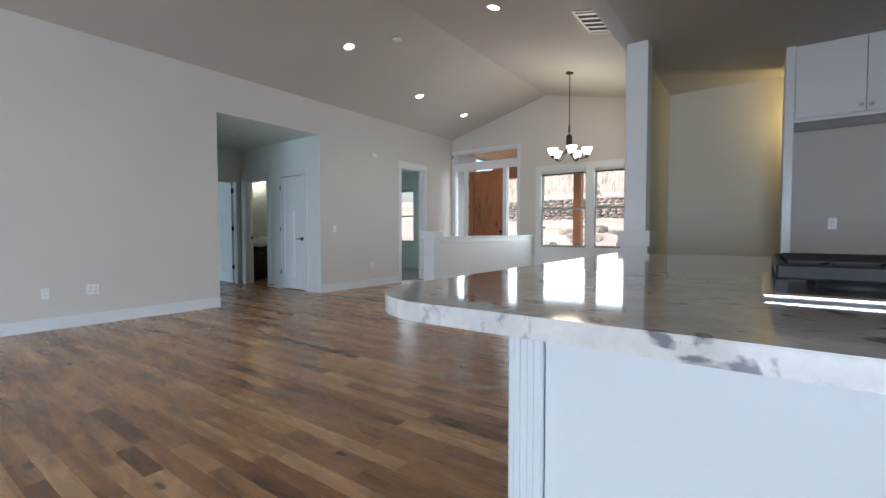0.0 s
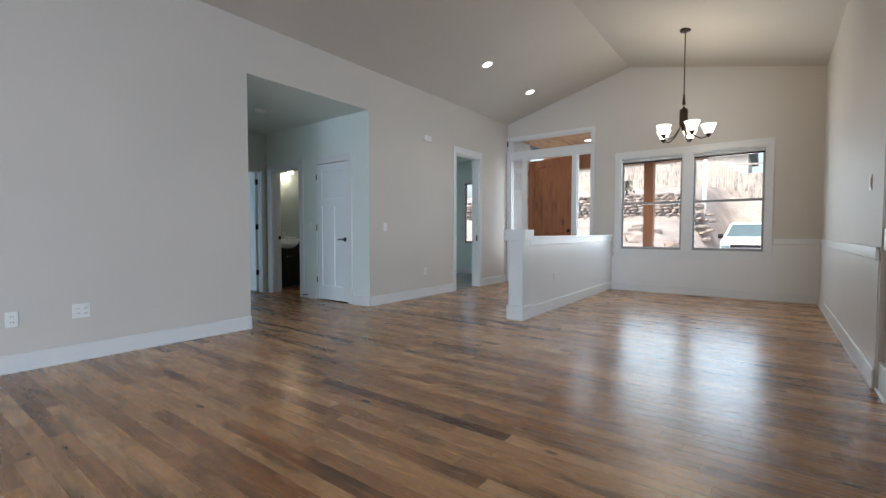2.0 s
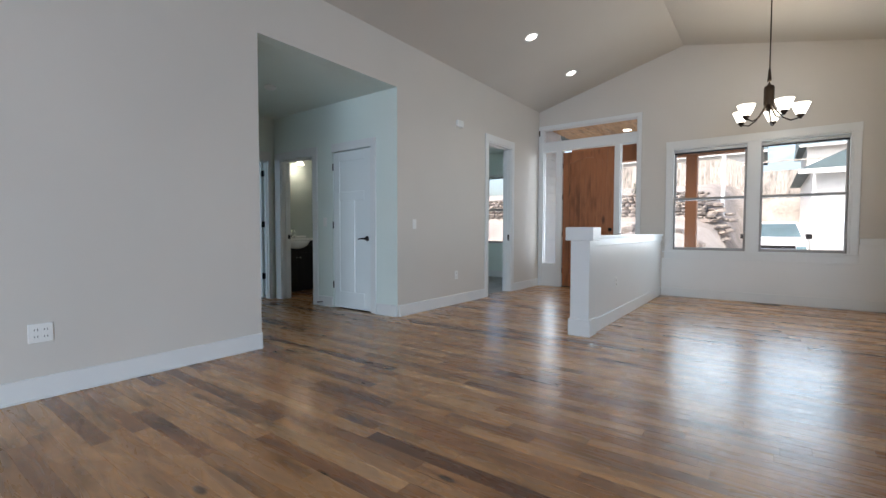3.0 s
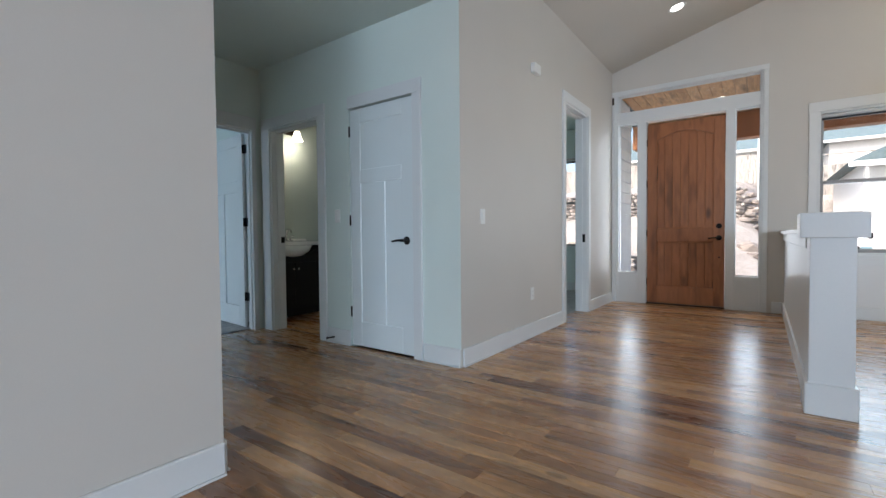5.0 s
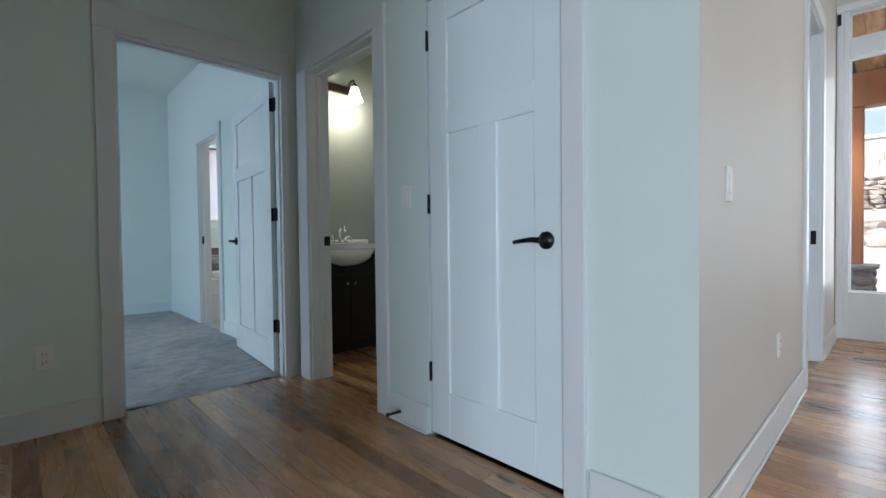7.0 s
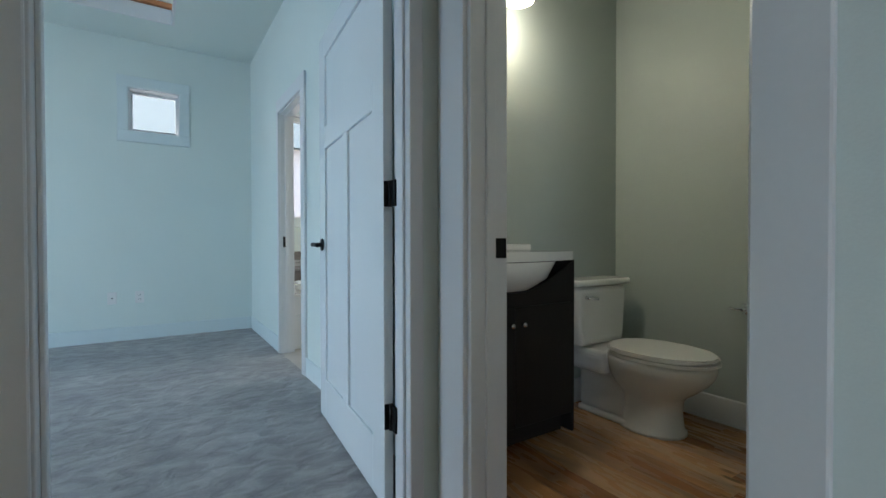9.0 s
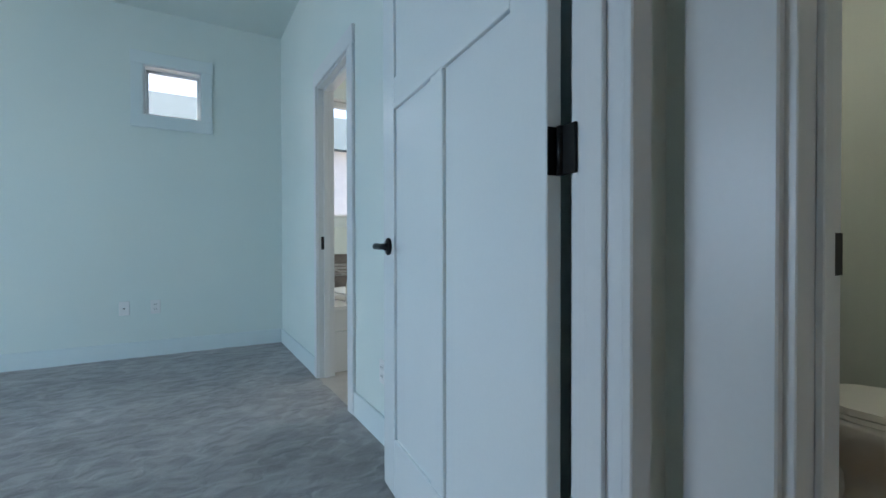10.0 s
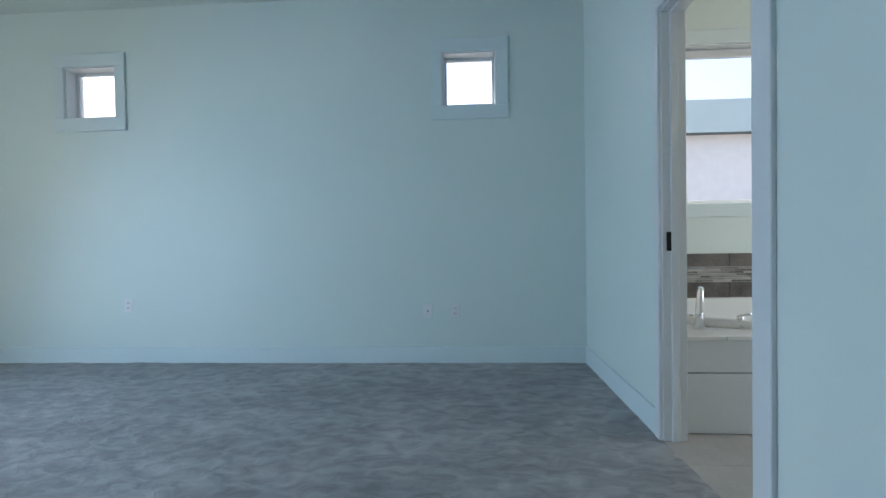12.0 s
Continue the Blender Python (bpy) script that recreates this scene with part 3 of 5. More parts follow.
def jambs(owner, axis, p0, p1, a0, a1, top, t=0.018):
    def slab(u0, u1, z0, z1, lo, hi, name):
        dims = (u0, lo, z0, u1, hi, z1) if axis == "x" else (lo, u0, z0, hi, u1, z1)
        part(name, boxed(*dims, bevel=0.002), TRIM, owner)

    mid = (p0 + p1) / 2
    for lo, hi, tt in ((p0 - 0.002, p1 + 0.002, t), (mid - 0.018, mid + 0.018, t + 0.011)):
        nm = "jamb" if tt == t else "door_stop"
        base = 0.0 if tt == t else t
        slab(a0 + base, a0 + tt, 0.0, top - tt, lo, hi, nm)
        slab(a1 - tt, a1 - base, 0.0, top - tt, lo, hi, nm)
        slab(a0 + base, a1 - base, top - tt, top - base, lo, hi, nm)


def lever_set(parent, m, turn):
    """A black lever on its round rose; local +y stands off the door, the lever points along turn * x."""
    r = lathe(bmesh.new(), (0, 0, 0), [(0.033, 0), (0.033, 0.006), (0.028, 0.010), (0.012, 0.012), (0.011, 0.045)], 20, axis="Y")
    rose = part("rose", r, BLACK, parent, "round black rose")
    b = tube(bmesh.new(), [(-0.012 * turn, 0.05, 0), (0.0, 0.052, 0.001), (0.035 * turn, 0.054, 0.003), (0.075 * turn, 0.053, -0.001), (0.112 * turn, 0.050, -0.006)], [0.010, 0.012, 0.0095, 0.008, 0.0075], 10)
    lev = part("lever", b, BLACK, parent, "curved black lever handle")
    for o in (rose, lev):
        o.matrix_basis = m


def panel_leaf(parent, w, h, st=0.115, mid=0.10, rail=1.39):
    """A craftsman door leaf in local coordinates: x 0..w, y 0..0.035, z 0..h, with one wide panel above two tall ones."""
    t = 0.035
    bars = {"stile": [(0, st, 0, h), (w - st, w, 0, h)],
            "rail": [(st, w - st, 0, 0.21), (st, w - st, rail, rail + 0.115), (st, w - st, h - 0.12, h)],
            "mullion": [((w - mid) / 2, (w + mid) / 2, 0.21, rail)]}
    out = []
    for nm, items in bars.items():
        for x0, x1, z0, z1 in items:
            out.append(part(nm, boxed(x0, 0, z0, x1, t, z1, bevel=0.0025), DOORW, parent))
    for x0, x1, z0, z1 in ((st, (w - mid) / 2, 0.21, rail), ((w + mid) / 2, w - st, 0.21, rail), (st, w - st, rail + 0.115, h - 0.12)):
        out.append(part("door_panel", boxed(x0 - 0.004, 0.011, z0 - 0.004, x1 + 0.004, t - 0.011, z1 + 0.004), DOORW, parent))
    return out


def hinge_parts(parent, x, y, zs, plate):
    for z in zs:
        b = tube(bmesh.new(), [(x, y, z - 0.045), (x, y, z + 0.045)], 0.0075, 10)
        for (x0, y0, x1, y1) in plate:
            box(b, x0, y0, z - 0.045, x1, y1, z + 0.045, bevel=0.0008)
        part("hinge", b, BLACK, parent, "black butt hinge")


# closet door, shut
d = thing("door_1", "white three-panel closet door, shut, with a black lever", "door", kind="structure", at=(-5.378, HALL_N + 0.004, 0.014))
panel_leaf(d, 0.694, 2.020)
lever_set(d, pose(0.632, 0.0, 0.905, 0, 0, 180), 1)
hinge_parts(d, -0.004, -0.006, (0.29, 1.08, 1.84), [(-0.009, -0.002, 0.0, 0.001)])
frame_1 = thing("trim_door_1", "white flat door casing", "trim", kind="structure")
casing(frame_1, "x", HALL_N, -1, -5.388, -4.67, 2.045, w=0.0, head=0.105, w1=0.085)
jambs(frame_1, "x", HALL_N + 0.04, HALL_N + 0.14, -5.39, -4.668, 2.047, 0.010)
# powder room doorway, its door swung inside
frame_2 = thing("trim_door_2", "white flat door casing of the powder room", "trim", kind="structure")
casing(frame_2, "x", HALL_N, -1, -6.555, -5.80, 2.05, w=0.130, head=0.105, w1=0.10)
jambs(frame_2, "x", HALL_N, HALL_N + 0.14, -6.558, -5.79, 2.05)
part("strike_plate", boxed(-6.541, HALL_N + 0.092, 0.895, -6.536, HALL_N + 0.135, 0.957), BLACK, frame_2, "black strike plate")
d = thing("door_2", "white three-panel powder room door, swung open", "door", kind="structure")
d.matrix_basis = pose(-5.812, HALL_N + 0.15, 0.014, 0, 0, 87)
panel_leaf(d, 0.70, 2.012)
# bedroom doorway and open leaf
frame_3 = thing("trim_door_3", "white flat door casing of the bedroom", "trim", kind="structure")
casing(frame_3, "y", HALL_W, 1, 3.876, 4.770, 2.045, w=0.088, head=0.13, w1=0.05)
casing(frame_3, "y", BED_E, -1, 3.876, 4.816, 2.045, head=0.105)
jambs(frame_3, "y", BED_E, HALL_W, 3.865, 4.803, 2.05)
d = thing("door_3", "white three-panel bedroom door, wide open, with black hinges", "door", kind="structure")
d.matrix_basis = pose(-6.877, 4.795, 0.014, 0, 0, 174.77)
panel_leaf(d, 0.997, 2.02, 0.122, 0.085, 1.42)
lever_set(d, pose(0.930, 0.035, 0.920), -1)
lever_set(d, pose(0.930, 0.0, 0.920, 0, 0, 180), 1)
hinge_parts(d, -0.011, 0.012, (0.32, 1.10, 1.86), [(-0.0028, 0.002, -0.0003, 0.034), (-0.050, 0.0055, -0.014, 0.0125)])
# bathroom doorway in the bedroom
frame_4 = thing("trim_door_4", "white flat door casing of the bathroom", "trim", kind="structure")
casing(frame_4, "x", BED_N, -1, -9.383, -8.695, 2.045, w=0.052, head=0.105, w1=0.09)
jambs(frame_4, "x", BED_N, 5.10, -9.395, -8.685, 2.05)
part("strike_plate", boxed(-9.378, 5.008, 0.908, -9.369, 5.040, 0.998), BLACK, frame_4, "black strike plate")
# front room doorway
frame_5 = thing("trim_door_5", "white flat door casing of the front room", "trim", kind="structure")
casing(frame_5, "y", WX, 1, 6.94, 7.70, 2.40, head=0.105)
jambs(frame_5, "y", WX - 0.14, WX, 6.94, 7.70, 2.40)
part("strike_plate", boxed(WX - 0.06, 7.678, 0.86, WX - 0.02, 7.682, 0.96), BLACK, frame_5, "black strike plate")

# ---- entrance ----
ent = thing("window_entrance", "white entrance frame with sidelights and a transom", "window", kind="structure")
Y0, Y1 = FRONT - 0.004, FRONT + 0.12
for nm, x0, x1, z0, z1 in (("mullion", -4.19, -4.15, 0, 2.90), ("mullion", -3.90, -3.785, 0.0, 2.485), ("mullion", -2.872, -2.775, 0.0, 2.485), ("mullion", -2.52, -2.49, 0, 2.90),
                           ("transom_bar", -4.15, -2.52, 2.485, 2.655), ("head", -4.15, -2.52, 2.885, 2.90), ("bottom_panel", -4.15, -3.90, 0, 0.42), ("bottom_panel", -2.775, -2.52, 0, 0.42)):
    part(nm, boxed(x0, Y0, z0, x1, Y1, z1, bevel=0.003), TRIM, ent)
for x0, x1, z0, z1 in ((-4.15, -3.90, 0.42, 2.485), (-2.775, -2.52, 0.42, 2.485), (-4.15, -2.52, 2.655, 2.885)):
    for u0, u1, w0, w1 in ((x0, x0 + 0.012, z0, z1), (x1 - 0.012, x1, z0, z1), (x0 + 0.012, x1 - 0.012, z0, z0 + 0.012), (x0 + 0.012, x1 - 0.012, z1 - 0.012, z1)):
        part("glazing_bead", boxed(u0, FRONT + 0.05, w0, u1, FRONT + 0.075, w1), VINYLW, ent)
    g = part("pane", boxed(x0 + 0.012, FRONT + 0.06, z0 + 0.012, x1 - 0.012, FRONT + 0.064, z1 - 0.012), GLASS, ent, "clear glass pane")
    g.visible_shadow = False
casing(ent, "x", FRONT - 0.004, -1, -4.185, -2.495, 2.895, w=0.05, head=0.06)

fd = thing("front_door", "knotty alder front door with an arched plank panel, shut", "door", kind="structure", at=(-3.78, FRONT + 0.03, 0.02))
W, H, ST = 0.902, 2.418, 0.120
for nm, x0, x1, z0, z1 in (("stile", 0, ST, 0, H), ("stile", W - ST, W, 0, H), ("rail", ST, W - ST, 0, 0.230), ("rail", ST, W - ST, 0.83, 1.005)):
    part(nm, boxed(x0, 0, z0, x1, 0.045, z1, bevel=0.004), ALDER, fd)
arch = [(ST + (W - 2 * ST) * k / 14, 2.20 + 0.095 * math.sin(math.pi * k / 14)) for k in range(15)]
bm = prism(bmesh.new(), arch + [(W - ST, H), (ST, H)], -0.045, 0.0)
bmesh.ops.rotate(bm, verts=bm.verts, cent=(0, 0, 0), matrix=Matrix.Rotation(radians(90), 3, "X"))
part("arched_rail", bm, ALDER, fd)
for z0, z1 in ((0.230, 0.83), (1.005, 2.31)):
    for k in range(7):
        x0 = ST + (W - 2 * ST) * k / 7
        part("plank", boxed(x0 + 0.0004, 0.018, z0 - 0.004, x0 + (W - 2 * ST) / 7 - 0.0004, 0.034, z1, bevel=0.004), ALDER, fd)
part("back_panel", boxed(ST - 0.01, 0.0345, 0.2, W - ST + 0.01, 0.044, 2.32), ALDER, fd)
for z0, z1 in ((0.230, 0.83), (1.005, 2.20)):
    for x0, x1, za, zb in ((ST, ST + 0.012, z0, z1), (W - ST - 0.012, W - ST, z0, z1), (ST + 0.012, W - ST - 0.012, z0, z0 + 0.012), (ST + 0.012, W - ST - 0.012, z1 - 0.012, z1)):
        if z1 < 1 or za < 1.1 and zb < 1.1 or zb - za > 0.5:
            part("panel_bead", boxed(x0, 0.004, za, x1, 0.0175, zb, bevel=0.004), ALDER, fd)
lever_set(fd, pose(W - 0.06, 0.0, 0.88, 0, 0, 180), 1)
b = lathe(bmesh.new(), (0, 0, 0), [(0.032, 0), (0.032, -0.008), (0.024, -0.013), (0.010, -0.014), (0.009, -0.024)], 20, axis="Y")
part("deadbolt", b, BLACK, fd, "black deadbolt rose").location = (W - 0.06, 0, 1.03)
part("knot_plug", lathe(bmesh.new(), (W - 0.055, 0, 0.63), [(0.011, 0.0), (0.009, -0.003)], 10, axis="Y"), BLACK, fd)
hinge_parts(fd, -0.004, -0.006, (0.28, 0.95, 1.62, 2.18), [(-0.01, -0.002, 0.0, 0.001)])
part("threshold", boxed(-0.02, -0.02, -0.02, W + 0.02, 0.09, -0.003, bevel=0.003), BRONZE, fd, "dark bronze threshold")


# ---- windows ----
def hung_window(name, x0, x1, z0, z1, y, zm, label, frame_mat):
    """A single-hung window in a front wall: white liner, frame, two sashes, a rolled shade at the head."""
    w = thing(name, label, "window", "dining room windows", "structure")
    for u0, u1, w0, w1 in ((x0, x0 + 0.02, z0, z1), (x1 - 0.02, x1, z0, z1), (x0 + 0.02, x1 - 0.02, z0, z0 + 0.02), (x0 + 0.02, x1 - 0.02, z1 - 0.02, z1)):
        part("liner", boxed(u0, y - 0.002, w0, u1, y + 0.10, w1, bevel=0.002), TRIM, w)
    x0, x1, z0, z1 = x0 + 0.02, x1 - 0.02, z0 + 0.02, z1 - 0.02
    f = 0.030
    for lo, hi, yy in ((z0, zm + 0.02, y + 0.045), (zm - 0.02, z1, y + 0.075)):
        for u0, u1, w0, w1 in ((x0, x0 + f, lo, hi), (x1 - f, x1, lo, hi), (x0 + f, x1 - f, lo, lo + f + 0.012), (x0 + f, x1 - f, hi - f - 0.008, hi)):
            part("sash_bar", boxed(u0, yy, w0, u1, yy + 0.028, w1, bevel=0.003), frame_mat, w)
        g = part("pane", boxed(x0 + f, yy + 0.012, lo + f, x1 - f, yy + 0.016, hi - f), GLASS, w, "clear glass pane")
        g.visible_shadow = False
    part("shade_roll", tube(bmesh.new(), [(x0 + 0.005, y + 0.026, z1 - 0.03), (x1 - 0.005, y + 0.026, z1 - 0.03)], 0.022, 12), SHADE, w, "rolled up window shade")
    part("shade_bar", boxed(x0 + 0.008, y + 0.016, z1 - 0.075, x1 - 0.008, y + 0.03, z1 - 0.052, bevel=0.003), BLACK, w, "dark hem bar of the shade")
    return w


hung_window("window_1", -1.99, -1.00, 0.71, 2.31, FRONT, 1.52, "single-hung dining window with a taupe frame", VINYL)
hung_window("window_2", -0.88, 0.10, 0.71, 2.31, FRONT, 1.52, "single-hung dining window with a taupe frame", VINYL)
hung_window("window_7", -7.1, -6.2, 0.74, 2.28, 9.7, 1.50, "single-hung front room window with a dark frame", VINYL)
hung_window("window_3", -5.95, -5.00, 0.74, 2.28, 9.7, 1.50, "single-hung front room window with a dark frame", VINYL)
win_trim = thing("trim_windows", "white flat casing round both dining windows", "trim", kind="structure")
for x0, x1, z0, z1, nm in ((-2.075, -1.99, 0.71, 2.31, "side_casing"), (-1.00, -0.88, 0.71, 2.31, "mullion_casing"), (0.10, 0.185, 0.71, 2.31, "side_casing"), (-2.08, 0.19, 2.31, 2.42, "head_casing"), (-2.08, 0.19, 0.595, 0.69, "apron"), (-2.10, 0.21, 0.69, 0.71, "window_stool")):
    part(nm, boxed(x0, FRONT - (0.03 if nm == "window_stool" else 0.02), z0, x1, FRONT, z1, bevel=0.003), TRIM, win_trim)


def high_window(name, y0, y1, z0, z1, p, label, two=False):
    """A fixed window in the outer west wall, with white liner and casing."""
    w = thing(name, label, "window", "", "structure")
    for u0, u1, w0, w1 in ((y0, y0 + 0.012, z0, z1), (y1 - 0.012, y1, z0, z1), (y0 + 0.012, y1 - 0.012, z0, z0 + 0.012), (y0 + 0.012, y1 - 0.012, z1 - 0.012, z1)):
        part("liner", boxed(p - 0.14, u0, w0, p + 0.002, u1, w1), TRIM, w)
    f = 0.02
    a, b, c, d2 = y0 + 0.012, y1 - 0.012, z0 + 0.012, z1 - 0.012
    for u0, u1, w0, w1 in ((a, a + f, c, d2), (b - f, b, c, d2), (a + f, b - f, c, c + f), (a + f, b - f, d2 - f, d2)):
        part("frame_bar", boxed(p - 0.135, u0, w0, p - 0.10, u1, w1, bevel=0.002), VINYLW, w)
    if two:
        part("shade_roll", boxed(p - 0.09, a, d2 - 0.07, p - 0.05, b, d2 - 0.005, bevel=0.01, seg=2), SHADE, w, "rolled up window shade")
    g = part("pane", boxed(p - 0.12, a + f, c + f, p - 0.116, b - f, d2 - f), GLASS, w, "clear glass pane")
    g.visible_shadow = False
    casing(w, "y", p, 1, y0, y1, z1, w=0.085, bottom=z0, head=0.105, mat=PALE_TRIM)
    return w


high_window("window_4", 3.887, 4.314, 2.033, 2.457, BED_W, "small high bedroom window with white casing")
high_window("window_5", 0.757, 1.196, 2.03, 2.455, BED_W, "small high bedroom window with white casing")
high_window("window_6", 5.35, 6.65, 1.23, 2.44, BED_W, "large bathroom window above the tub", True)

# ---- half wall and column ----
pony = structure("half_wall", boxed(-2.280, 5.44, 0, -2.130, 8.80, 0.945), WAINSCOT, "white painted half wall beside the dining area", "half wall")
hw = thing("half_wall_trim", "white cap and baseboard of the half wall", "trim", kind="structure")
part("cap", boxed(-2.320, 5.45, 0.945, -2.090, 8.798, 0.975, bevel=0.004), TRIM, hw)
part("cap_apron", boxed(-2.130, 5.45, 0.865, -2.112, 8.798, 0.945, bevel=0.003), TRIM, hw)
part("cap_apron", boxed(-2.298, 5.45, 0.865, -2.280, 8.798, 0.945, bevel=0.003), TRIM, hw)
part("baseboard", boxed(-2.130, 5.45, 0, -2.114, 8.784, 0.135, bevel=0.003), TRIM, hw)
part("baseboard", boxed(-2.296, 5.45, 0, -2.280, 8.784, 0.135, bevel=0.003), TRIM, hw)
post = thing("newel_post", "white square half wall post with a block cap", "post", at=(-2.20, 5.340, 0))
part("shaft", boxed(-0.092, -0.092, 0.16, 0.092, 0.10, 0.93, bevel=0.003), TRIM, post)
part("base", boxed(-0.108, -0.108, 0, 0.108, 0.108, 0.165, bevel=0.004), TRIM, post)
part("cap", boxed(-0.135, -0.125, 0.925, 0.135, 0.115, 1.055, bevel=0.004), TRIM, post)

col = thing("column", "white square column on a panelled pedestal", "column", kind="structure", at=(0.885, 4.45, 0))
part("shaft", boxed(-0.092, -0.092, 1.05, 0.092, 0.092, 2.75, bevel=0.003), TRIM, col)
part("pedestal", boxed(-0.115, -0.115, 0.19, 0.115, 0.115, 0.915, bevel=0.003), TRIM, col)
part("base", boxed(-0.137, -0.137, 0, 0.137, 0.137, 0.195, bevel=0.004), TRIM, col)
part("cap", boxed(-0.137, -0.137, 0.91, 0.137, 0.137, 1.05, bevel=0.004), TRIM, col)
part("shoe_moulding", boxed(-0.150, -0.150, 0, 0.150, 0.150, 0.022, bevel=0.006), TRIM, col)

# ---- kitchen island ----
isl = thing("kitchen_island", "white panelled kitchen island cabinet", "island", at=(0, 0, 0))
part("body", boxed(1.457, 0.878, 0.0, 3.6, 2.50, 0.878), ISLANDW, isl)
part("end_panel", boxed(1.435, 0.856, 0.0, 1.455, 2.50, 0.877, bevel=0.003), ISLANDW, isl)
part("corner_post", boxed(1.435, 0.838, 0.0, 1.507, 0.855, 0.877, bevel=0.004), ISLANDW, isl)
part("corner_bead", boxed(1.451, 0.832, 0.0, 1.464, 0.838, 0.877, bevel=0.002), ISLANDW, isl)
part("corner_bead", boxed(1.479, 0.832, 0.0, 1.492, 0.838, 0.877, bevel=0.002), ISLANDW, isl)
part("back_panel", boxed(1.507, 0.853, 0.0, 3.6, 0.877, 0.877, bevel=0.002), ISLANDW, isl)
arc1 = [(1.37 + 0.21 * math.cos(radians(180 + 90 * k / 14)), 0.86 + 0.21 * math.sin(radians(180 + 90 * k / 14))) for k in range(15)]
arc2 = [(1.165 + 0.03 * math.cos(radians(90 + 90 * k / 5)), 2.77 + 0.03 * math.sin(radians(90 + 90 * k / 5))) for k in range(6)]
top = tagged(link("countertop", prism(bmesh.new(), arc1 + [(3.65, 0.65), (3.65, 2.80)] + arc2, 0.880, 0.914, bevel=0.004), MARBLE), "polished white marble countertop with dark veins", "countertop")
cook = thing("gas_cooktop", "steel gas cooktop with black cast-iron grates", "cooktop", at=(1.84, 1.06, 0.9145))
part("tray", boxed(0, 0, 0, 0.76, 0.50, 0.012, bevel=0.004), STEEL, cook)
for k in range(3):
    gx = 0.02 + 0.245 * k
    b = bmesh.new()
    for y in (0.012, 0.472):
        box(b, gx, y, 0.036, gx + 0.240, y + 0.016, 0.064, bevel=0.004)
    for x in (0.0, 0.224):
        box(b, gx + x, 0.029, 0.036, gx + x + 0.016, 0.471, 0.064, bevel=0.004)
    for y in (0.09, 0.165, 0.243, 0.32, 0.395):
        box(b, gx + 0.017, y, 0.048, gx + 0.223, y + 0.012, 0.070, bevel=0.003)
    for x in (0.075, 0.15):
        box(b, gx + x, 0.029, 0.046, gx + x + 0.012, 0.471, 0.066, bevel=0.003)
    for x in (0.0, 0.222):
        for y in (0.012, 0.240, 0.470):
            box(b, gx + x, y, 0.012, gx + x + 0.018, y + 0.018, 0.0355)
    part("grate", b, IRON, cook, "black cast-iron grate")
for x, y in ((0.14, 0.13), (0.14, 0.36), (0.38, 0.25), (0.62, 0.13), (0.62, 0.36)):
    part("burner", lathe(bmesh.new(), (x, y, 0.012), [(0.055, 0), (0.055, 0.014), (0.042, 0.018), (0.042, 0.028), (0.005, 0.031)], 20), IRON, cook, "black burner cap")

# ---- fridge enclosure ----
enc = thing("fridge_enclosure", "white cabinet enclosure round an empty fridge space", "cabinet", at=(0, 0, 0))
part("side_panel", boxed(1.975, 5.30, 0, 2.045, 5.95, 2.749, bevel=0.002), TRIM, enc)
part("side_panel", boxed(3.02, 5.30, 0, 3.06, 5.95, 2.749, bevel=0.002), TRIM, enc)
part("back_panel", boxed(2.046, 5.925, 0, 3.019, 5.945, 2.749), PAINT, enc)
ucab = part("body", boxed(2.046, 5.335, 2.07, 3.019, 5.92, 2.748), TRIM, enc)
for x0, x1 in ((2.05, 2.53), (2.535, 3.015)):
    dr = part("cabinet_door", boxed(x0, 5.312, 2.085, x1, 5.332, 2.73, bevel=0.003), TRIM, enc)
    kx = x1 - 0.03 if x0 < 2.1 else x0 + 0.03
    kb = tube(bmesh.new(), [(kx, 5.312, 2.14), (kx, 5.29, 2.14), (kx, 5.283, 2.14)], [0.006, 0.008, 0.016], 12)
    part("knob", kb, CHROME, dr, "round chrome knob")
part("light_rail", boxed(2.046, 5.302, 2.045, 3.019, 5.32, 2.07, bevel=0.003), TRIM, enc)

# stairs going down behind the column
st = thing("staircase", "carpeted stairs going down behind the column", "stairs", at=(0.86, 4.66, -0.02))
for k in range(5):
    part("tread", boxed(0.02, 0.02 + 0.27 * k, -0.2 - 0.18 * k, 1.16, 0.02 + 0.27 * (k + 1) + 0.02, -0.17 - 0.18 * k, bevel=0.01), CARPET, st)
    part("riser", boxed(0.02, 0.001 + 0.27 * k, -0.36 - 0.18 * k, 1.16, 0.018 + 0.27 * k, -0.201 - 0.18 * k), CREAM, st)
part("nosing", boxed(0.0, -0.03, -0.001, 1.18, 0.03, 0.019, bevel=0.008), FLOORW, st, "oak nosing at the stair head")
part("carriage", boxed(0.10, 0.02, -2.3, 0.14, 1.35, -1.2), CREAM, st)


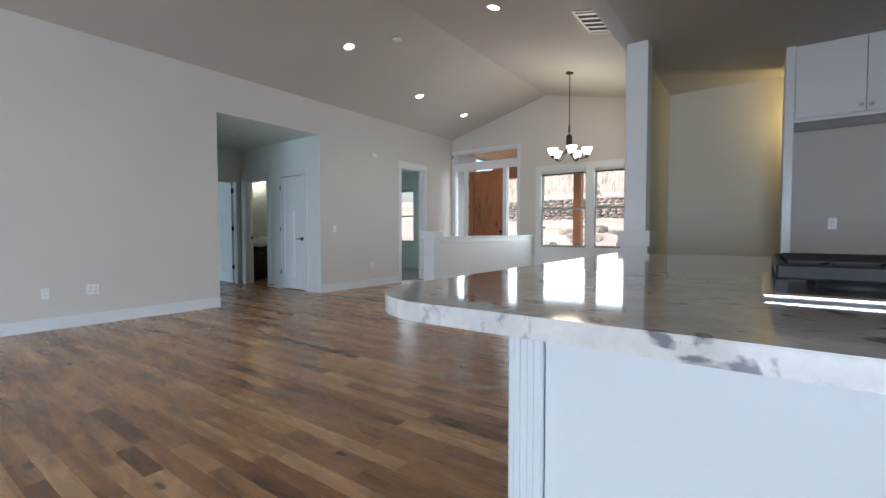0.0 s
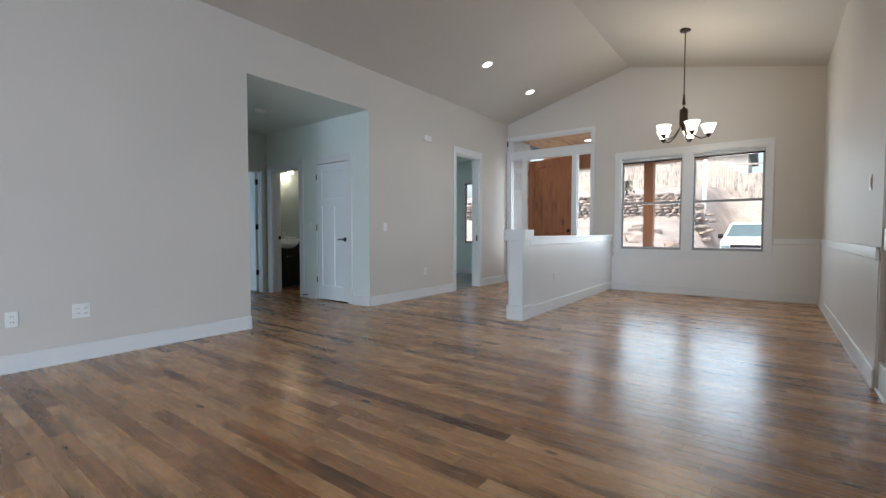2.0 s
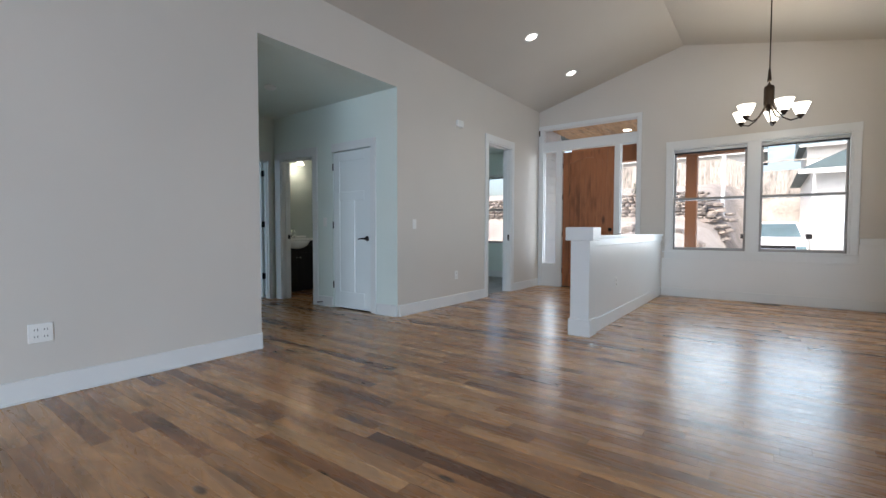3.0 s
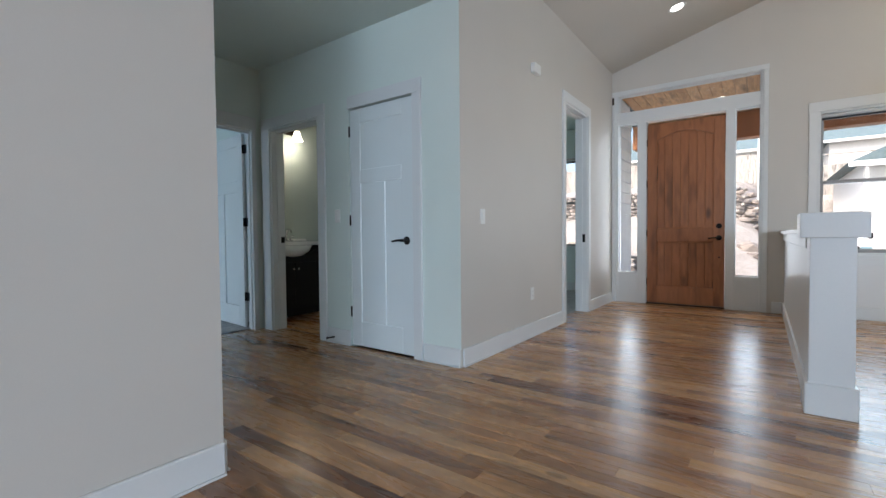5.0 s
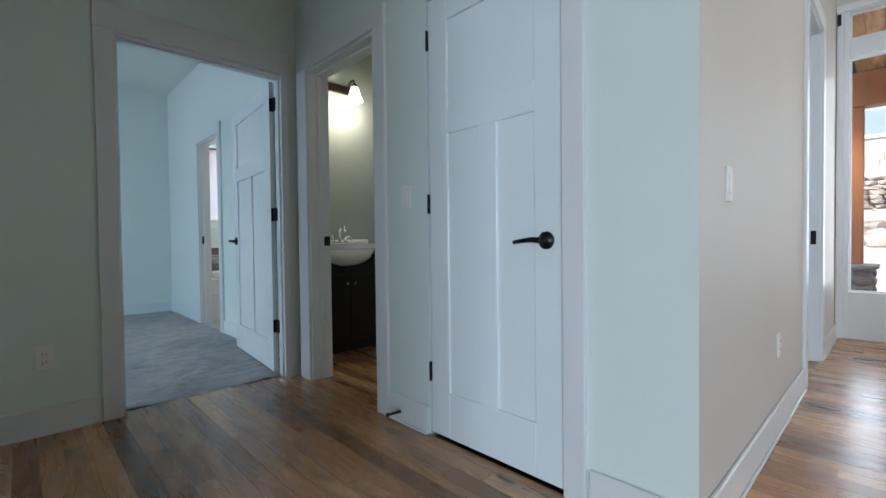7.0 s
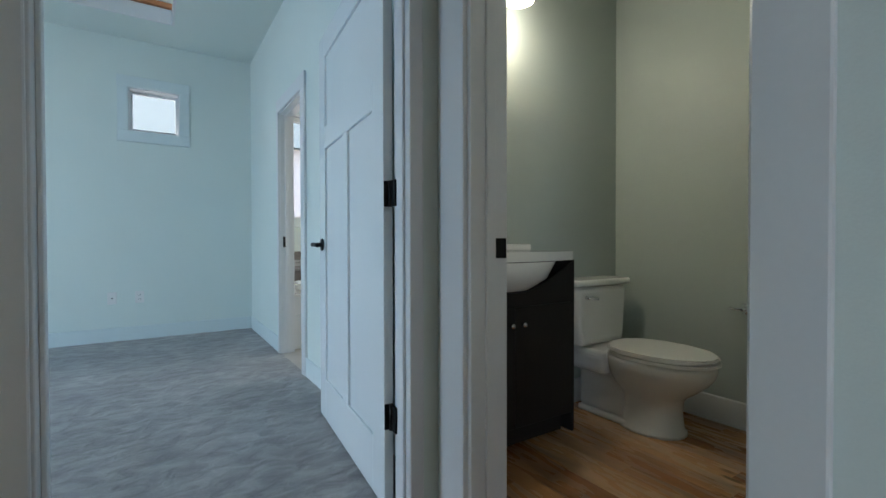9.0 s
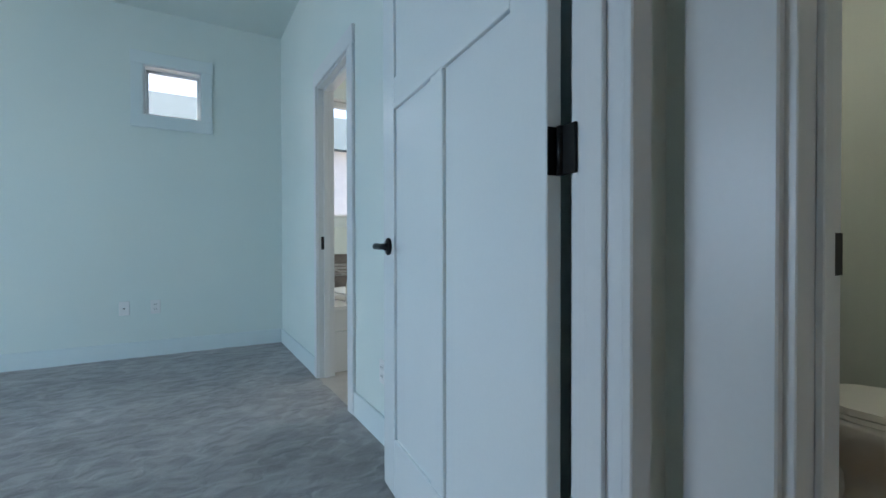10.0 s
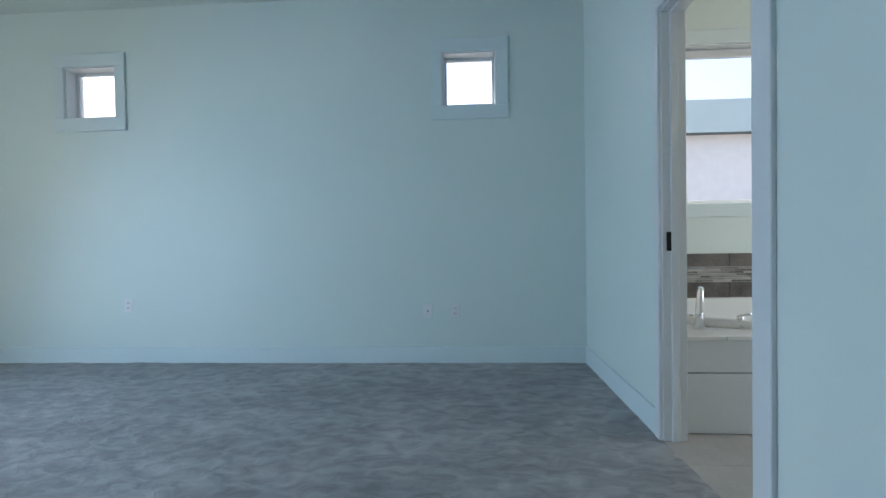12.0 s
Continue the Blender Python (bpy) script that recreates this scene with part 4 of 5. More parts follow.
# ---- lamps ----
def can_light(x, y):
    z = vault(x)
    tilt = math.degrees(math.atan(0.275 if x < RIDGE_X else -0.21))
    c = thing("recessed_light", "round recessed ceiling lamp, lit", "ceiling lamp", "recessed ceiling lamps")
    c.matrix_basis = pose(x, y, z, 0, -tilt, 0)
    part("trim_ring", lathe(bmesh.new(), (0, 0, 0), [(0.088, 0.0), (0.092, -0.004), (0.082, -0.008), (0.070, -0.003), (0.068, 0.0)], 28), TRIM, c, "white trim ring")
    part("lens", lathe(bmesh.new(), (0, 0, -0.004), [(0.068, 0.0), (0.05, -0.002), (0.01, -0.003)], 24), CAN, c, "glowing lens")
    lamp("recessed_lamp", "SPOT", look((x, y, z - 0.03), (x, y, 0)), 2.8, (1.0, 0.90, 0.76), 0.06, spot=radians(110))


for x, y in ((-2.86, 4.31), (-3.25, 6.34), (-3.29, 7.86), (-0.75, 4.62), (-2.9, 1.2), (-0.75, 1.2)):
    can_light(x, y)

ch = thing("chandelier", "bronze chandelier with five frosted glass cups, lit", "chandelier", at=(-0.78, 7.195, 0))
cz = vault(-0.78)
part("canopy", lathe(bmesh.new(), (0, 0, cz - 0.028), [(0.066, 0.03), (0.066, 0.012), (0.05, 0.0), (0.01, -0.006)], 20), BRONZE, ch)
part("rod", tube(bmesh.new(), [(0, 0, cz - 0.03), (0, 0, 2.66)], 0.007, 10), BRONZE, ch)
part("rod_collar", lathe(bmesh.new(), (0, 0, 2.76), [(0.012, 0.06), (0.015, 0.0), (0.02, -0.06), (0.022, -0.08)], 16), BRONZE, ch)
part("hub", lathe(bmesh.new(), (0, 0, 2.42), [(0.012, -0.07), (0.022, -0.05), (0.03, -0.02), (0.046, -0.005), (0.050, 0.01), (0.050, 0.19), (0.042, 0.21), (0.02, 0.222), (0.014, 0.24)], 24), BRONZE, ch)
for k in range(5):
    a = radians(72 * k + 10)
    ux, uy = math.cos(a), math.sin(a)
    arm = [(ux * r, uy * r, z) for r, z in ((0.02, 2.46), (0.06, 2.37), (0.13, 2.275), (0.20, 2.235), (0.26, 2.25), (0.285, 2.28))]
    am = part("arm", tube(bmesh.new(), arm, 0.0085, 8), BRONZE, ch, "curved bronze arm")
    part("cup_holder", lathe(bmesh.new(), (ux * 0.285, uy * 0.285, 2.275), [(0.008, -0.035), (0.016, -0.02), (0.034, 0.0), (0.036, 0.015), (0.02, 0.02)], 16), BRONZE, am)
    part("shade", lathe(bmesh.new(), (ux * 0.285, uy * 0.285, 2.29), [(0.040, 0.0), (0.060, 0.045), (0.088, 0.115), (0.082, 0.113), (0.054, 0.045), (0.03, 0.008)], 24), BULB, am, "glowing frosted glass cup")
lamp("chandelier_lamp", "POINT", pose(-0.78, 7.195, 2.62), 6.5, (1.0, 0.86, 0.66), 0.42)

# powder room sconce
sc = thing("vanity_light", "bronze wall lamp with frosted bell shades, lit", "wall lamp", at=(PW, 5.42, 2.25))
part("back_plate", boxed(0.0, -0.26, -0.035, 0.022, 0.26, 0.035, bevel=0.006), BRONZE, sc)
for y in (-0.18, 0.18):
    arm = part("arm", tube(bmesh.new(), [(0.02, y, 0.0), (0.06, y, 0.03), (0.10, y, 0.06), (0.135, y, 0.055), (0.15, y, 0.02), (0.15, y, -0.005)], 0.009, 8), BRONZE, sc)
    part("socket", lathe(bmesh.new(), (0.15, y, 0.0), [(0.02, -0.02), (0.026, -0.01), (0.018, 0.02), (0.01, 0.025)], 14), BRONZE, arm)
    part("shade", lathe(bmesh.new(), (0.15, y, -0.02), [(0.028, 0.012), (0.036, -0.01), (0.050, -0.06), (0.072, -0.105), (0.067, -0.104), (0.045, -0.06), (0.02, 0.0)], 22), VANITYGLOW, arm, "glowing frosted bell shade")
    lamp("vanity_lamp", "POINT", pose(-7.08, 5.42 + y, 2.06), 0.95, (1.0, 0.91, 0.78), 0.05)
sl = thing("stair_light", "warm wall lamp of the stairwell, lit", "wall lamp", at=(2.32, 6.245, 2.30))
part("bowl", lathe(bmesh.new(), (0, 0, 0), [(0.06, 0.0), (0.06, -0.02), (0.05, -0.06), (0.01, -0.08)], 20, axis="Y"), glow("lit amber glass", (1.0, 0.75, 0.35), 2.0), sl)
lamp("stair_lamp", "POINT", pose(2.32, 6.10, 2.30), 2.4, (1.0, 0.80, 0.42), 0.12)

# ---- powder room ----
van = thing("vanity_cabinet", "espresso vanity cabinet with two doors and a curved front", "vanity", at=(PW + 0.001, 5.046, 0.022))
VW, VD = 0.745, 0.305
part("body", boxed(0.0, 0.0, 0.09, VD, VW, 0.70), ESPRESSO, van)
part("plinth", boxed(0.0, 0.02, 0.0, VD - 0.04, VW - 0.02, 0.09), ESPRESSO, van)
part("side_panel", boxed(0.0, VW, 0.0, VD + 0.01, VW + 0.018, 0.838, bevel=0.002), ESPRESSO, van)
part("side_panel", boxed(0.0, -0.018, 0.0, VD + 0.01, 0.0, 0.838, bevel=0.002), ESPRESSO, van)
drop = [(0.0, 0.838)] + [(VW * k / 16, 0.838 - 0.01 - 0.13 * math.sin(math.pi * k / 16)) for k in range(17)] + [(VW, 0.838), (VW, 0.64), (0.0, 0.64)]
bm = prism(bmesh.new(), drop[1:18] + [(VW, 0.64), (0.0, 0.64)], 0.0, 0.018)
bmesh.ops.transform(bm, matrix=Matrix(((0, 0, 1, VD), (1, 0, 0, 0), (0, 1, 0, 0), (0, 0, 0, 1))), verts=bm.verts)
part("apron", bm, ESPRESSO, van)
for y0 in (0.006, VW / 2 + 0.003):
    dr = part("cabinet_door", boxed(VD + 0.001, y0, 0.10, VD + 0.019, y0 + VW / 2 - 0.009, 0.635, bevel=0.003), ESPRESSO, van)
    ky = VW / 2 - 0.035 if y0 < 0.1 else VW / 2 + 0.035
    part("knob", lathe(bmesh.new(), (VD + 0.019, ky, 0.56), [(0.005, 0), (0.006, 0.012), (0.013, 0.018), (0.010, 0.026), (0.003, 0.028)], 14, axis="X"), CHROME, dr, "round chrome knob")
sink = thing("wash_basin", "white porcelain wash basin set into the vanity", "sink", at=(PW + 0.001, 5.42, 0.860))
out = []
for k in range(25):
    a = math.pi * k / 24 - math.pi / 2
    out.append((0.295 + 0.075 * math.cos(a), 0.395 * math.sin(a)))
part("rim", prism(bmesh.new(), [(0.0, -0.395)] + out + [(0.0, 0.395)], 0.0, 0.042, bevel=0.006), PORCELAIN, sink)
part("splash", boxed(0.0, -0.39, 0.043, 0.02, 0.39, 0.075, bevel=0.005), PORCELAIN, sink)
part("bowl", lathe(bmesh.new(), (0.265, 0, -0.14), [(0.02, 0.0), (0.12, 0.01), (0.22, 0.06), (0.27, 0.138)], 28, sx=0.55), PORCELAIN, sink)
fc = thing("basin_faucet", "chrome basin faucet with a curved spout", "faucet", at=(-7.175, 5.475, 0.902))
part("base", boxed(-0.025, -0.08, 0.0, 0.025, 0.08, 0.014, bevel=0.006, seg=2), CHROME, fc)
part("spout", tube(bmesh.new(), [(0, 0, 0.01), (0, 0, 0.09), (0.015, 0, 0.135), (0.05, 0, 0.15), (0.085, 0, 0.135), (0.095, 0, 0.105)], [0.013, 0.012, 0.011, 0.010, 0.009, 0.009], 12), CHROME, fc)
for y in (-0.055, 0.055):
    part("handle", tube(bmesh.new(), [(0, y, 0.012), (0, y, 0.05), (0.01, y * 1.15, 0.06), (0.03, y * 1.6, 0.066)], [0.012, 0.010, 0.008, 0.006], 10), CHROME, fc)

toi = thing("toilet", "white porcelain toilet with a closed lid", "toilet", at=(PW + 0.012, 6.215, 0))
b = boxed(0.0, -0.215, 0.37, 0.17, 0.215, 0.70, bevel=0.03, seg=3)
for v in b.verts:
    if v.co.z < 0.55:
        v.co.y *= 0.88
part("tank", b, PORCELAIN, toi)
part("tank_lid", boxed(-0.002, -0.228, 0.702, 0.185, 0.228, 0.738, bevel=0.012, seg=3), PORCELAIN, toi)
part("flush_lever", tube(bmesh.new(), [(0.172, -0.15, 0.64), (0.19, -0.15, 0.64), (0.195, -0.11, 0.636), (0.195, -0.08, 0.632)], [0.012, 0.010, 0.007, 0.006], 10), CHROME, toi)


def oval(cx, rx, ry, back, n=36):
    """An elongated seat outline, squarer at the back."""
    res = []
    for k in range(n):
        a = 2 * math.pi * k / n
        c, s = math.cos(a), math.sin(a)
        x = cx + rx * c if c > 0 else cx + back * math.copysign(abs(c) ** 0.6, c)
        res.append((x, ry * math.copysign(abs(s) ** 0.9, s)))
    return res


bm = bmesh.new()
rings = []
for z, cx, rx, ry, bk in ((0.0, 0.47, 0.155, 0.135, 0.16), (0.015, 0.47, 0.153, 0.133, 0.16), (0.03, 0.47, 0.140, 0.122, 0.15), (0.10, 0.472, 0.132, 0.114, 0.14), (0.16, 0.474, 0.134, 0.116, 0.145), (0.19, 0.476, 0.150, 0.126, 0.165), (0.22, 0.478, 0.19, 0.142, 0.20), (0.265, 0.482, 0.238, 0.164, 0.225), (0.31, 0.485, 0.268, 0.180, 0.235), (0.345, 0.485, 0.278, 0.187, 0.235), (0.365, 0.485, 0.275, 0.185, 0.235)):
    rings.append([bm.verts.new((x, y, z)) for x, y in oval(cx, rx, ry, bk)])
for a, c in zip(rings, rings[1:]):
    for k in range(36):
        bm.faces.new((a[k], a[(k + 1) % 36], c[(k + 1) % 36], c[k])).smooth = True
bm.faces.new(rings[0][::-1])
bm.faces.new(rings[-1])
part("bowl", bm, PORCELAIN, toi)
part("bowl_shelf", boxed(0.0, -0.165, 0.24, 0.30, 0.165, 0.366, bevel=0.04, seg=4), PORCELAIN, toi)
part("foot", boxed(0.08, -0.118, 0.0, 0.42, 0.118, 0.035, bevel=0.014, seg=3), PORCELAIN, toi)
part("trapway", boxed(0.06, -0.095, 0.0, 0.40, 0.095, 0.27, bevel=0.05, seg=4), PORCELAIN, toi)
part("seat", prism(bmesh.new(), oval(0.485, 0.292, 0.19, 0.225), 0.368, 0.384, bevel=0.006), PORCELAIN, toi)
part("lid", prism(bmesh.new(), oval(0.480, 0.290, 0.19, 0.225), 0.388, 0.410, bevel=0.009), PORCELAIN, toi)
tp = thing("paper_holder", "chrome toilet paper holder with a pivoting bar", "paper holder", at=(-6.41, PN, 0.61))
for dx in (-0.085, 0.085):
    rose = part("rose", lathe(bmesh.new(), (dx, 0, 0), [(0.031, 0.0), (0.031, -0.006), (0.026, -0.012), (0.014, -0.017), (0.011, -0.024), (0.011, -0.056), (0.006, -0.066)], 20, axis="Y"), CHROME, tp)
part("bar", tube(bmesh.new(), [(-0.150, -0.050, 0.0), (-0.144, -0.050, 0.0), (-0.085, -0.052, 0.0), (0.085, -0.052, 0.0), (0.10, -0.052, 0.0)], [0.004, 0.0085, 0.009, 0.009, 0.007], 12), CHROME, tp)

# ---- bathroom behind the bedroom ----
tub = thing("bathtub", "white drop-in bathtub with a panelled apron", "bathtub", at=(BED_W + 0.002, 5.10, 0))
TL, TW = 1.90, 1.265
part("apron_panel", boxed(TW - 0.02, 0.0, 0.0, TW, TL, 0.298, bevel=0.003), TRIM, tub)
part("apron_panel", boxed(TW - 0.02, 0.0, 0.304, TW, TL, 0.462, bevel=0.003), TRIM, tub)
deck = bmesh.new()
for dims in ((0.0, 0.0, TW + 0.015, 0.22), (0.0, TL - 0.2, TW + 0.015, TL), (0.0, 0.221, 0.18, TL - 0.201), (TW - 0.22, 0.221, TW + 0.015, TL - 0.201)):
    box(deck, dims[0], dims[1], 0.463, dims[2], dims[3], 0.487, bevel=0.003)
part("deck", deck, PORCELAIN, tub)
ov = [(0.66 + 0.47 * math.copysign(abs(math.cos(a)) ** 0.6, math.cos(a)), TL / 2 + 0.75 * math.copysign(abs(math.sin(a)) ** 0.6, math.sin(a))) for a in (2 * math.pi * k / 40 for k in range(40))]
bm = bmesh.new()
rings = [[bm.verts.new((0.66 + (x - 0.66) * s, TL / 2 + (y - TL / 2) * s, z)) for x, y in ov] for s, z in ((1.06, 0.488), (1.06, 0.525), (1.0, 0.532), (0.94, 0.515), (0.88, 0.25), (0.75, 0.12), (0.1, 0.10))]
for a, c in zip(rings, rings[1:]):
    for k in range(40):
        bm.faces.new((a[k], a[(k + 1) % 40], c[(k + 1) % 40], c[k])).smooth = True
bm.faces.new(rings[-1])
part("shell", bm, PORCELAIN, tub)
tf = thing("tub_faucet", "chrome tub filler with a gooseneck spout and lever handles", "faucet", at=(-9.62, 5.28, 0.488))
part("spout", tube(bmesh.new(), [(0, 0, 0), (0, 0, 0.10), (-0.01, 0.01, 0.17), (-0.04, 0.03, 0.205), (-0.085, 0.05, 0.20), (-0.11, 0.06, 0.175)], [0.026, 0.019, 0.017, 0.017, 0.018, 0.019], 14), CHROME, tf)
for dx, dy in ((-0.02, 0.22), (0.0, -0.12)):
    part("handle", tube(bmesh.new(), [(dx, dy, 0), (dx, dy, 0.05), (dx, dy, 0.062)], [0.022, 0.014, 0.016], 12), CHROME, tf)
    part("handle_lever", tube(bmesh.new(), [(dx, dy, 0.066), (dx - 0.01, dy + 0.05, 0.072), (dx - 0.015, dy + 0.09, 0.070)], [0.009, 0.008, 0.006], 10), CHROME, tf)
sur = thing("tub_surround", "grey brown tile surround with mosaic strips", "tile surround", kind="structure", at=(BED_W + 0.001, 5.10, 0.0))
for zi, (z0, z1) in enumerate(((0.50, 0.625), (0.745, 0.845))):
    for k in range(6):
        part("tile", boxed(0.0, 0.005 + 0.32 * k, z0, 0.012, 0.322 + 0.32 * k, z1, bevel=0.0015), STONE_TILE, sur)
rng = random.Random(5)
strip = bmesh.new()
for r in range(7):
    y = 0.0
    while y < 1.88:
        w = rng.uniform(0.04, 0.14)
        box(strip, 0.0, y + 0.001, 0.628 + 0.0165 * r, 0.010, min(y + w, 1.92) - 0.002, 0.6425 + 0.0165 * r)
        y += w
tagged(part("mosaic", strip, MOSAIC, sur, "narrow glass mosaic strips"), kind="stuff")
bt = thing("bath_floor_tiles", "beige floor tiles", "floor tiles", kind="structure")
for i in range(9):
    for j in range(7):
        x0, y0 = -9.462 + 0.305 * i, 4.97 + 0.457 * j
        if x0 + 0.3 < -7.45 and y0 + 0.45 < 8.2:
            part("tile", boxed(x0 + 0.002, y0 + 0.002, -0.019, x0 + 0.303, y0 + 0.455, 0.0, bevel=0.0015), TILEF, bt)


# ---- outlets, switches and small fixtures ----
def wall_plate(name, label, axis, p, side, a, z, w=0.072, h=0.116, kind="outlet", gangs=1):
    """A plate on a wall: local x along the wall, y off it."""
    t = thing(name, label, "wall outlet" if kind == "outlet" else "light switch")
    ang = {("x", -1): 180, ("x", 1): 0, ("y", 1): -90, ("y", -1): 90}[(axis, side)]
    t.matrix_basis = pose(a if axis == "x" else p, p if axis == "x" else a, z, 0, 0, ang)
    W2 = w + 0.046 * (gangs - 1)
    part("plate", boxed(-W2 / 2, 0.0, -h / 2, W2 / 2, 0.006, h / 2, bevel=0.003), PLATE, t)
    for g in range(gangs):
        gx = (g - (gangs - 1) / 2) * 0.046
        if kind == "outlet":
            for dz in (-0.021, 0.021):
                s = part("socket", boxed(gx - 0.016, 0.006, dz - 0.014, gx + 0.016, 0.0085, dz + 0.014, bevel=0.002), PLATE, t)
                for dx in (-0.007, 0.007):
                    part("slot", boxed(gx + dx - 0.0016, 0.0086, dz - 0.006, gx + dx + 0.0016, 0.0092, dz + 0.006), SLOT, s, "dark socket slot")
        elif kind == "jack":
            part("jack", lathe(bmesh.new(), (gx, 0.006, 0), [(0.007, 0), (0.007, 0.008), (0.003, 0.009)], 12, axis="Y"), STEEL, t)
        else:
            part("rocker", boxed(gx - 0.0165, 0.006, -0.033, gx + 0.0165, 0.0105, 0.033, bevel=0.002), PLATE, t)
    return t


wall_plate("wall_outlet", "white outlet on the living room wall", "y", WX, 1, 1.322, 0.391)
wall_plate("wall_outlet", "white double outlet on the living room wall", "y", WX, 1, 1.727, 0.398, gangs=2)
wall_plate("wall_outlet", "white outlet on the hall end wall", "y", HALL_W, 1, 3.569, 0.373)
wall_plate("wall_outlet", "white outlet on the bedroom wall", "y", BED_W, 1, 3.962, 0.418)
wall_plate("cable_jack", "white cable jack plate on the bedroom wall", "y", BED_W, 1, 3.745, 0.418, kind="jack")
wall_plate("wall_outlet", "white outlet on the bedroom wall", "y", BED_W, 1, 1.255, 0.48)
wall_plate("wall_outlet", "white outlet behind the open bedroom door", "x", BED_N, -1, -8.215, 0.338)
wall_plate("wall_outlet", "white outlet low on the foyer wall", "y", WX, 1, 6.091, 0.405)
wall_plate("wall_outlet", "white outlet on the half wall", "y", -2.130, 1, 6.235, 0.435)
wall_plate("light_switch", "white rocker switch on the foyer wall", "y", WX, 1, 5.19, 1.10, kind="switch")
wall_plate("light_switch", "white rocker switch beside the closet door", "x", HALL_N, -1, -5.548, 1.135, kind="switch")
wall_plate("light_switch", "white rocker switch on the dining wall", "y", 0.74, -1, 5.0, 1.38, kind="switch")
wall_plate("wall_outlet", "white outlet in the fridge space", "x", 5.92, -1, 2.395, 1.12)
dst = thing("door_bumper", "black spring door stop on the baseboard", "door stop", at=(-5.60, HALL_N - 0.016, 0.055))
part("spring", tube(bmesh.new(), [(0, 0, 0), (0, -0.07, 0.004)], [0.008, 0.006], 10), BLACK, dst)
part("tip", tube(bmesh.new(), [(0, -0.071, 0.004), (0, -0.085, 0.004)], 0.010, 10), BLACK, dst)
chm = thing("door_chime", "white door chime box high on the wall", "door chime", at=(WX, 6.14, 2.50))
part("cover", boxed(0.0, -0.07, -0.045, 0.045, 0.07, 0.045, bevel=0.008, seg=2), PLATE, chm)
cs = thing("corner_sensor", "small dark alarm sensor in the wall corner", "sensor", at=(WX + 0.02, FRONT - 0.02, 2.83))
part("case", boxed(-0.012, -0.012, -0.05, 0.014, 0.012, 0.05, bevel=0.004), BRONZE, cs)
for x, y, z, nm in ((-5.40, 4.0, 2.68, "white"), (-2.36, 4.75, vault(-2.36) - 0.005, "white")):
    sd = thing("smoke_detector", "round white smoke detector on the ceiling", "smoke detector", at=(x, y, z))
    part("case", lathe(bmesh.new(), (0, 0, 0), [(0.065, 0.0), (0.065, -0.02), (0.05, -0.035), (0.01, -0.038)], 24), PLATE, sd)
# ceiling air grille on the east slope
vn = thing("air_grille", "slatted return air grille in the ceiling", "air vent")
vx, vy = 0.24, 5.22
vn.matrix_basis = pose(vx, vy, vault(vx) - 0.002, 0, math.degrees(math.atan(0.21)), 0)
for nm, x0, x1, y0, y1 in (("frame", -0.17, -0.145, -0.33, 0.33), ("frame", 0.145, 0.17, -0.33, 0.33), ("frame", -0.145, 0.145, -0.33, -0.305), ("frame", -0.145, 0.145, 0.305, 0.33)):
    part(nm, boxed(x0, y0, -0.012, x1, y1, 0.0, bevel=0.002), PLATE, vn)
# no duct is modelled; its shade is a flat dark sheet
part("backing", boxed(-0.145, -0.305, -0.002, 0.145, 0.305, 0.0), SLOT, vn, "flat dark sheet for the duct's shade behind the slats")
for k in range(5):
    y = -0.245 + 0.1225 * k
    part("slat", boxed(-0.145, y - 0.020, -0.011, 0.145, y + 0.020, -0.006, bevel=0.001), PLATE, vn)
# floor register by the dining windows
fr = thing("floor_register", "dark metal floor register below the windows", "floor vent", at=(-0.75, 8.66, 0.0))
part("frame", boxed(-0.16, -0.06, 0.0, 0.16, 0.06, 0.004, bevel=0.001), BRONZE, fr)
for k in range(9):
    part("slat", boxed(-0.14 + 0.032 * k, -0.045, 0.0045, -0.122 + 0.032 * k, 0.045, 0.0065), BLACK, fr)
# attic opening in the bedroom ceiling
ah = thing("attic_hatch", "attic opening with white sides and raw wood edges", "attic hatch", at=(-9.81, 3.655, BED_TOP))
for x0, x1, y0, y1 in ((-0.389, -0.37, -0.604, 0.604), (0.37, 0.389, -0.604, 0.604), (-0.37, 0.37, -0.604, -0.585), (-0.37, 0.37, 0.585, 0.604)):
    part("side_board", boxed(x0, y0, -0.004, x1, y1, 0.128, bevel=0.002), TRIM, ah)
for x0, x1, y0, y1 in ((-0.40, -0.34, -0.60, 0.60), (0.34, 0.40, -0.60, 0.60)):
    part("wood_edge", boxed(x0, y0, 0.13, x1, y1, 0.17), CEDAR, ah, "raw orange wood edge")
part("hatch_panel", boxed(-0.40, -0.60, 0.18, 0.40, 0.60, 0.20), PALE, ah)

# ---- outdoors ----
def ease(a, b, v):
    t = min(1, max(0, (v - a) / (b - a)))
    return t * t * (3 - 2 * t)


def ground_z(x, y):
    """Level yard, then a bank with a stone wall to the west and a drive to the east."""
    west = 1 - ease(-3.4, -1.5, x)
    low = -0.42 + west * 1.95 * ease(13, 24.5, y)
    high = 2.95 + 1.25 * ease(26, 36, y)
    step = west * ease(24.6, 25.2, y) + (1 - west) * ease(33, 38, y)
    z = low + (high - low) * step
    return z + 0.05 * noise.noise(Vector((x * 0.5, y * 0.5, 0))) * (1 if y > 12 else 0)


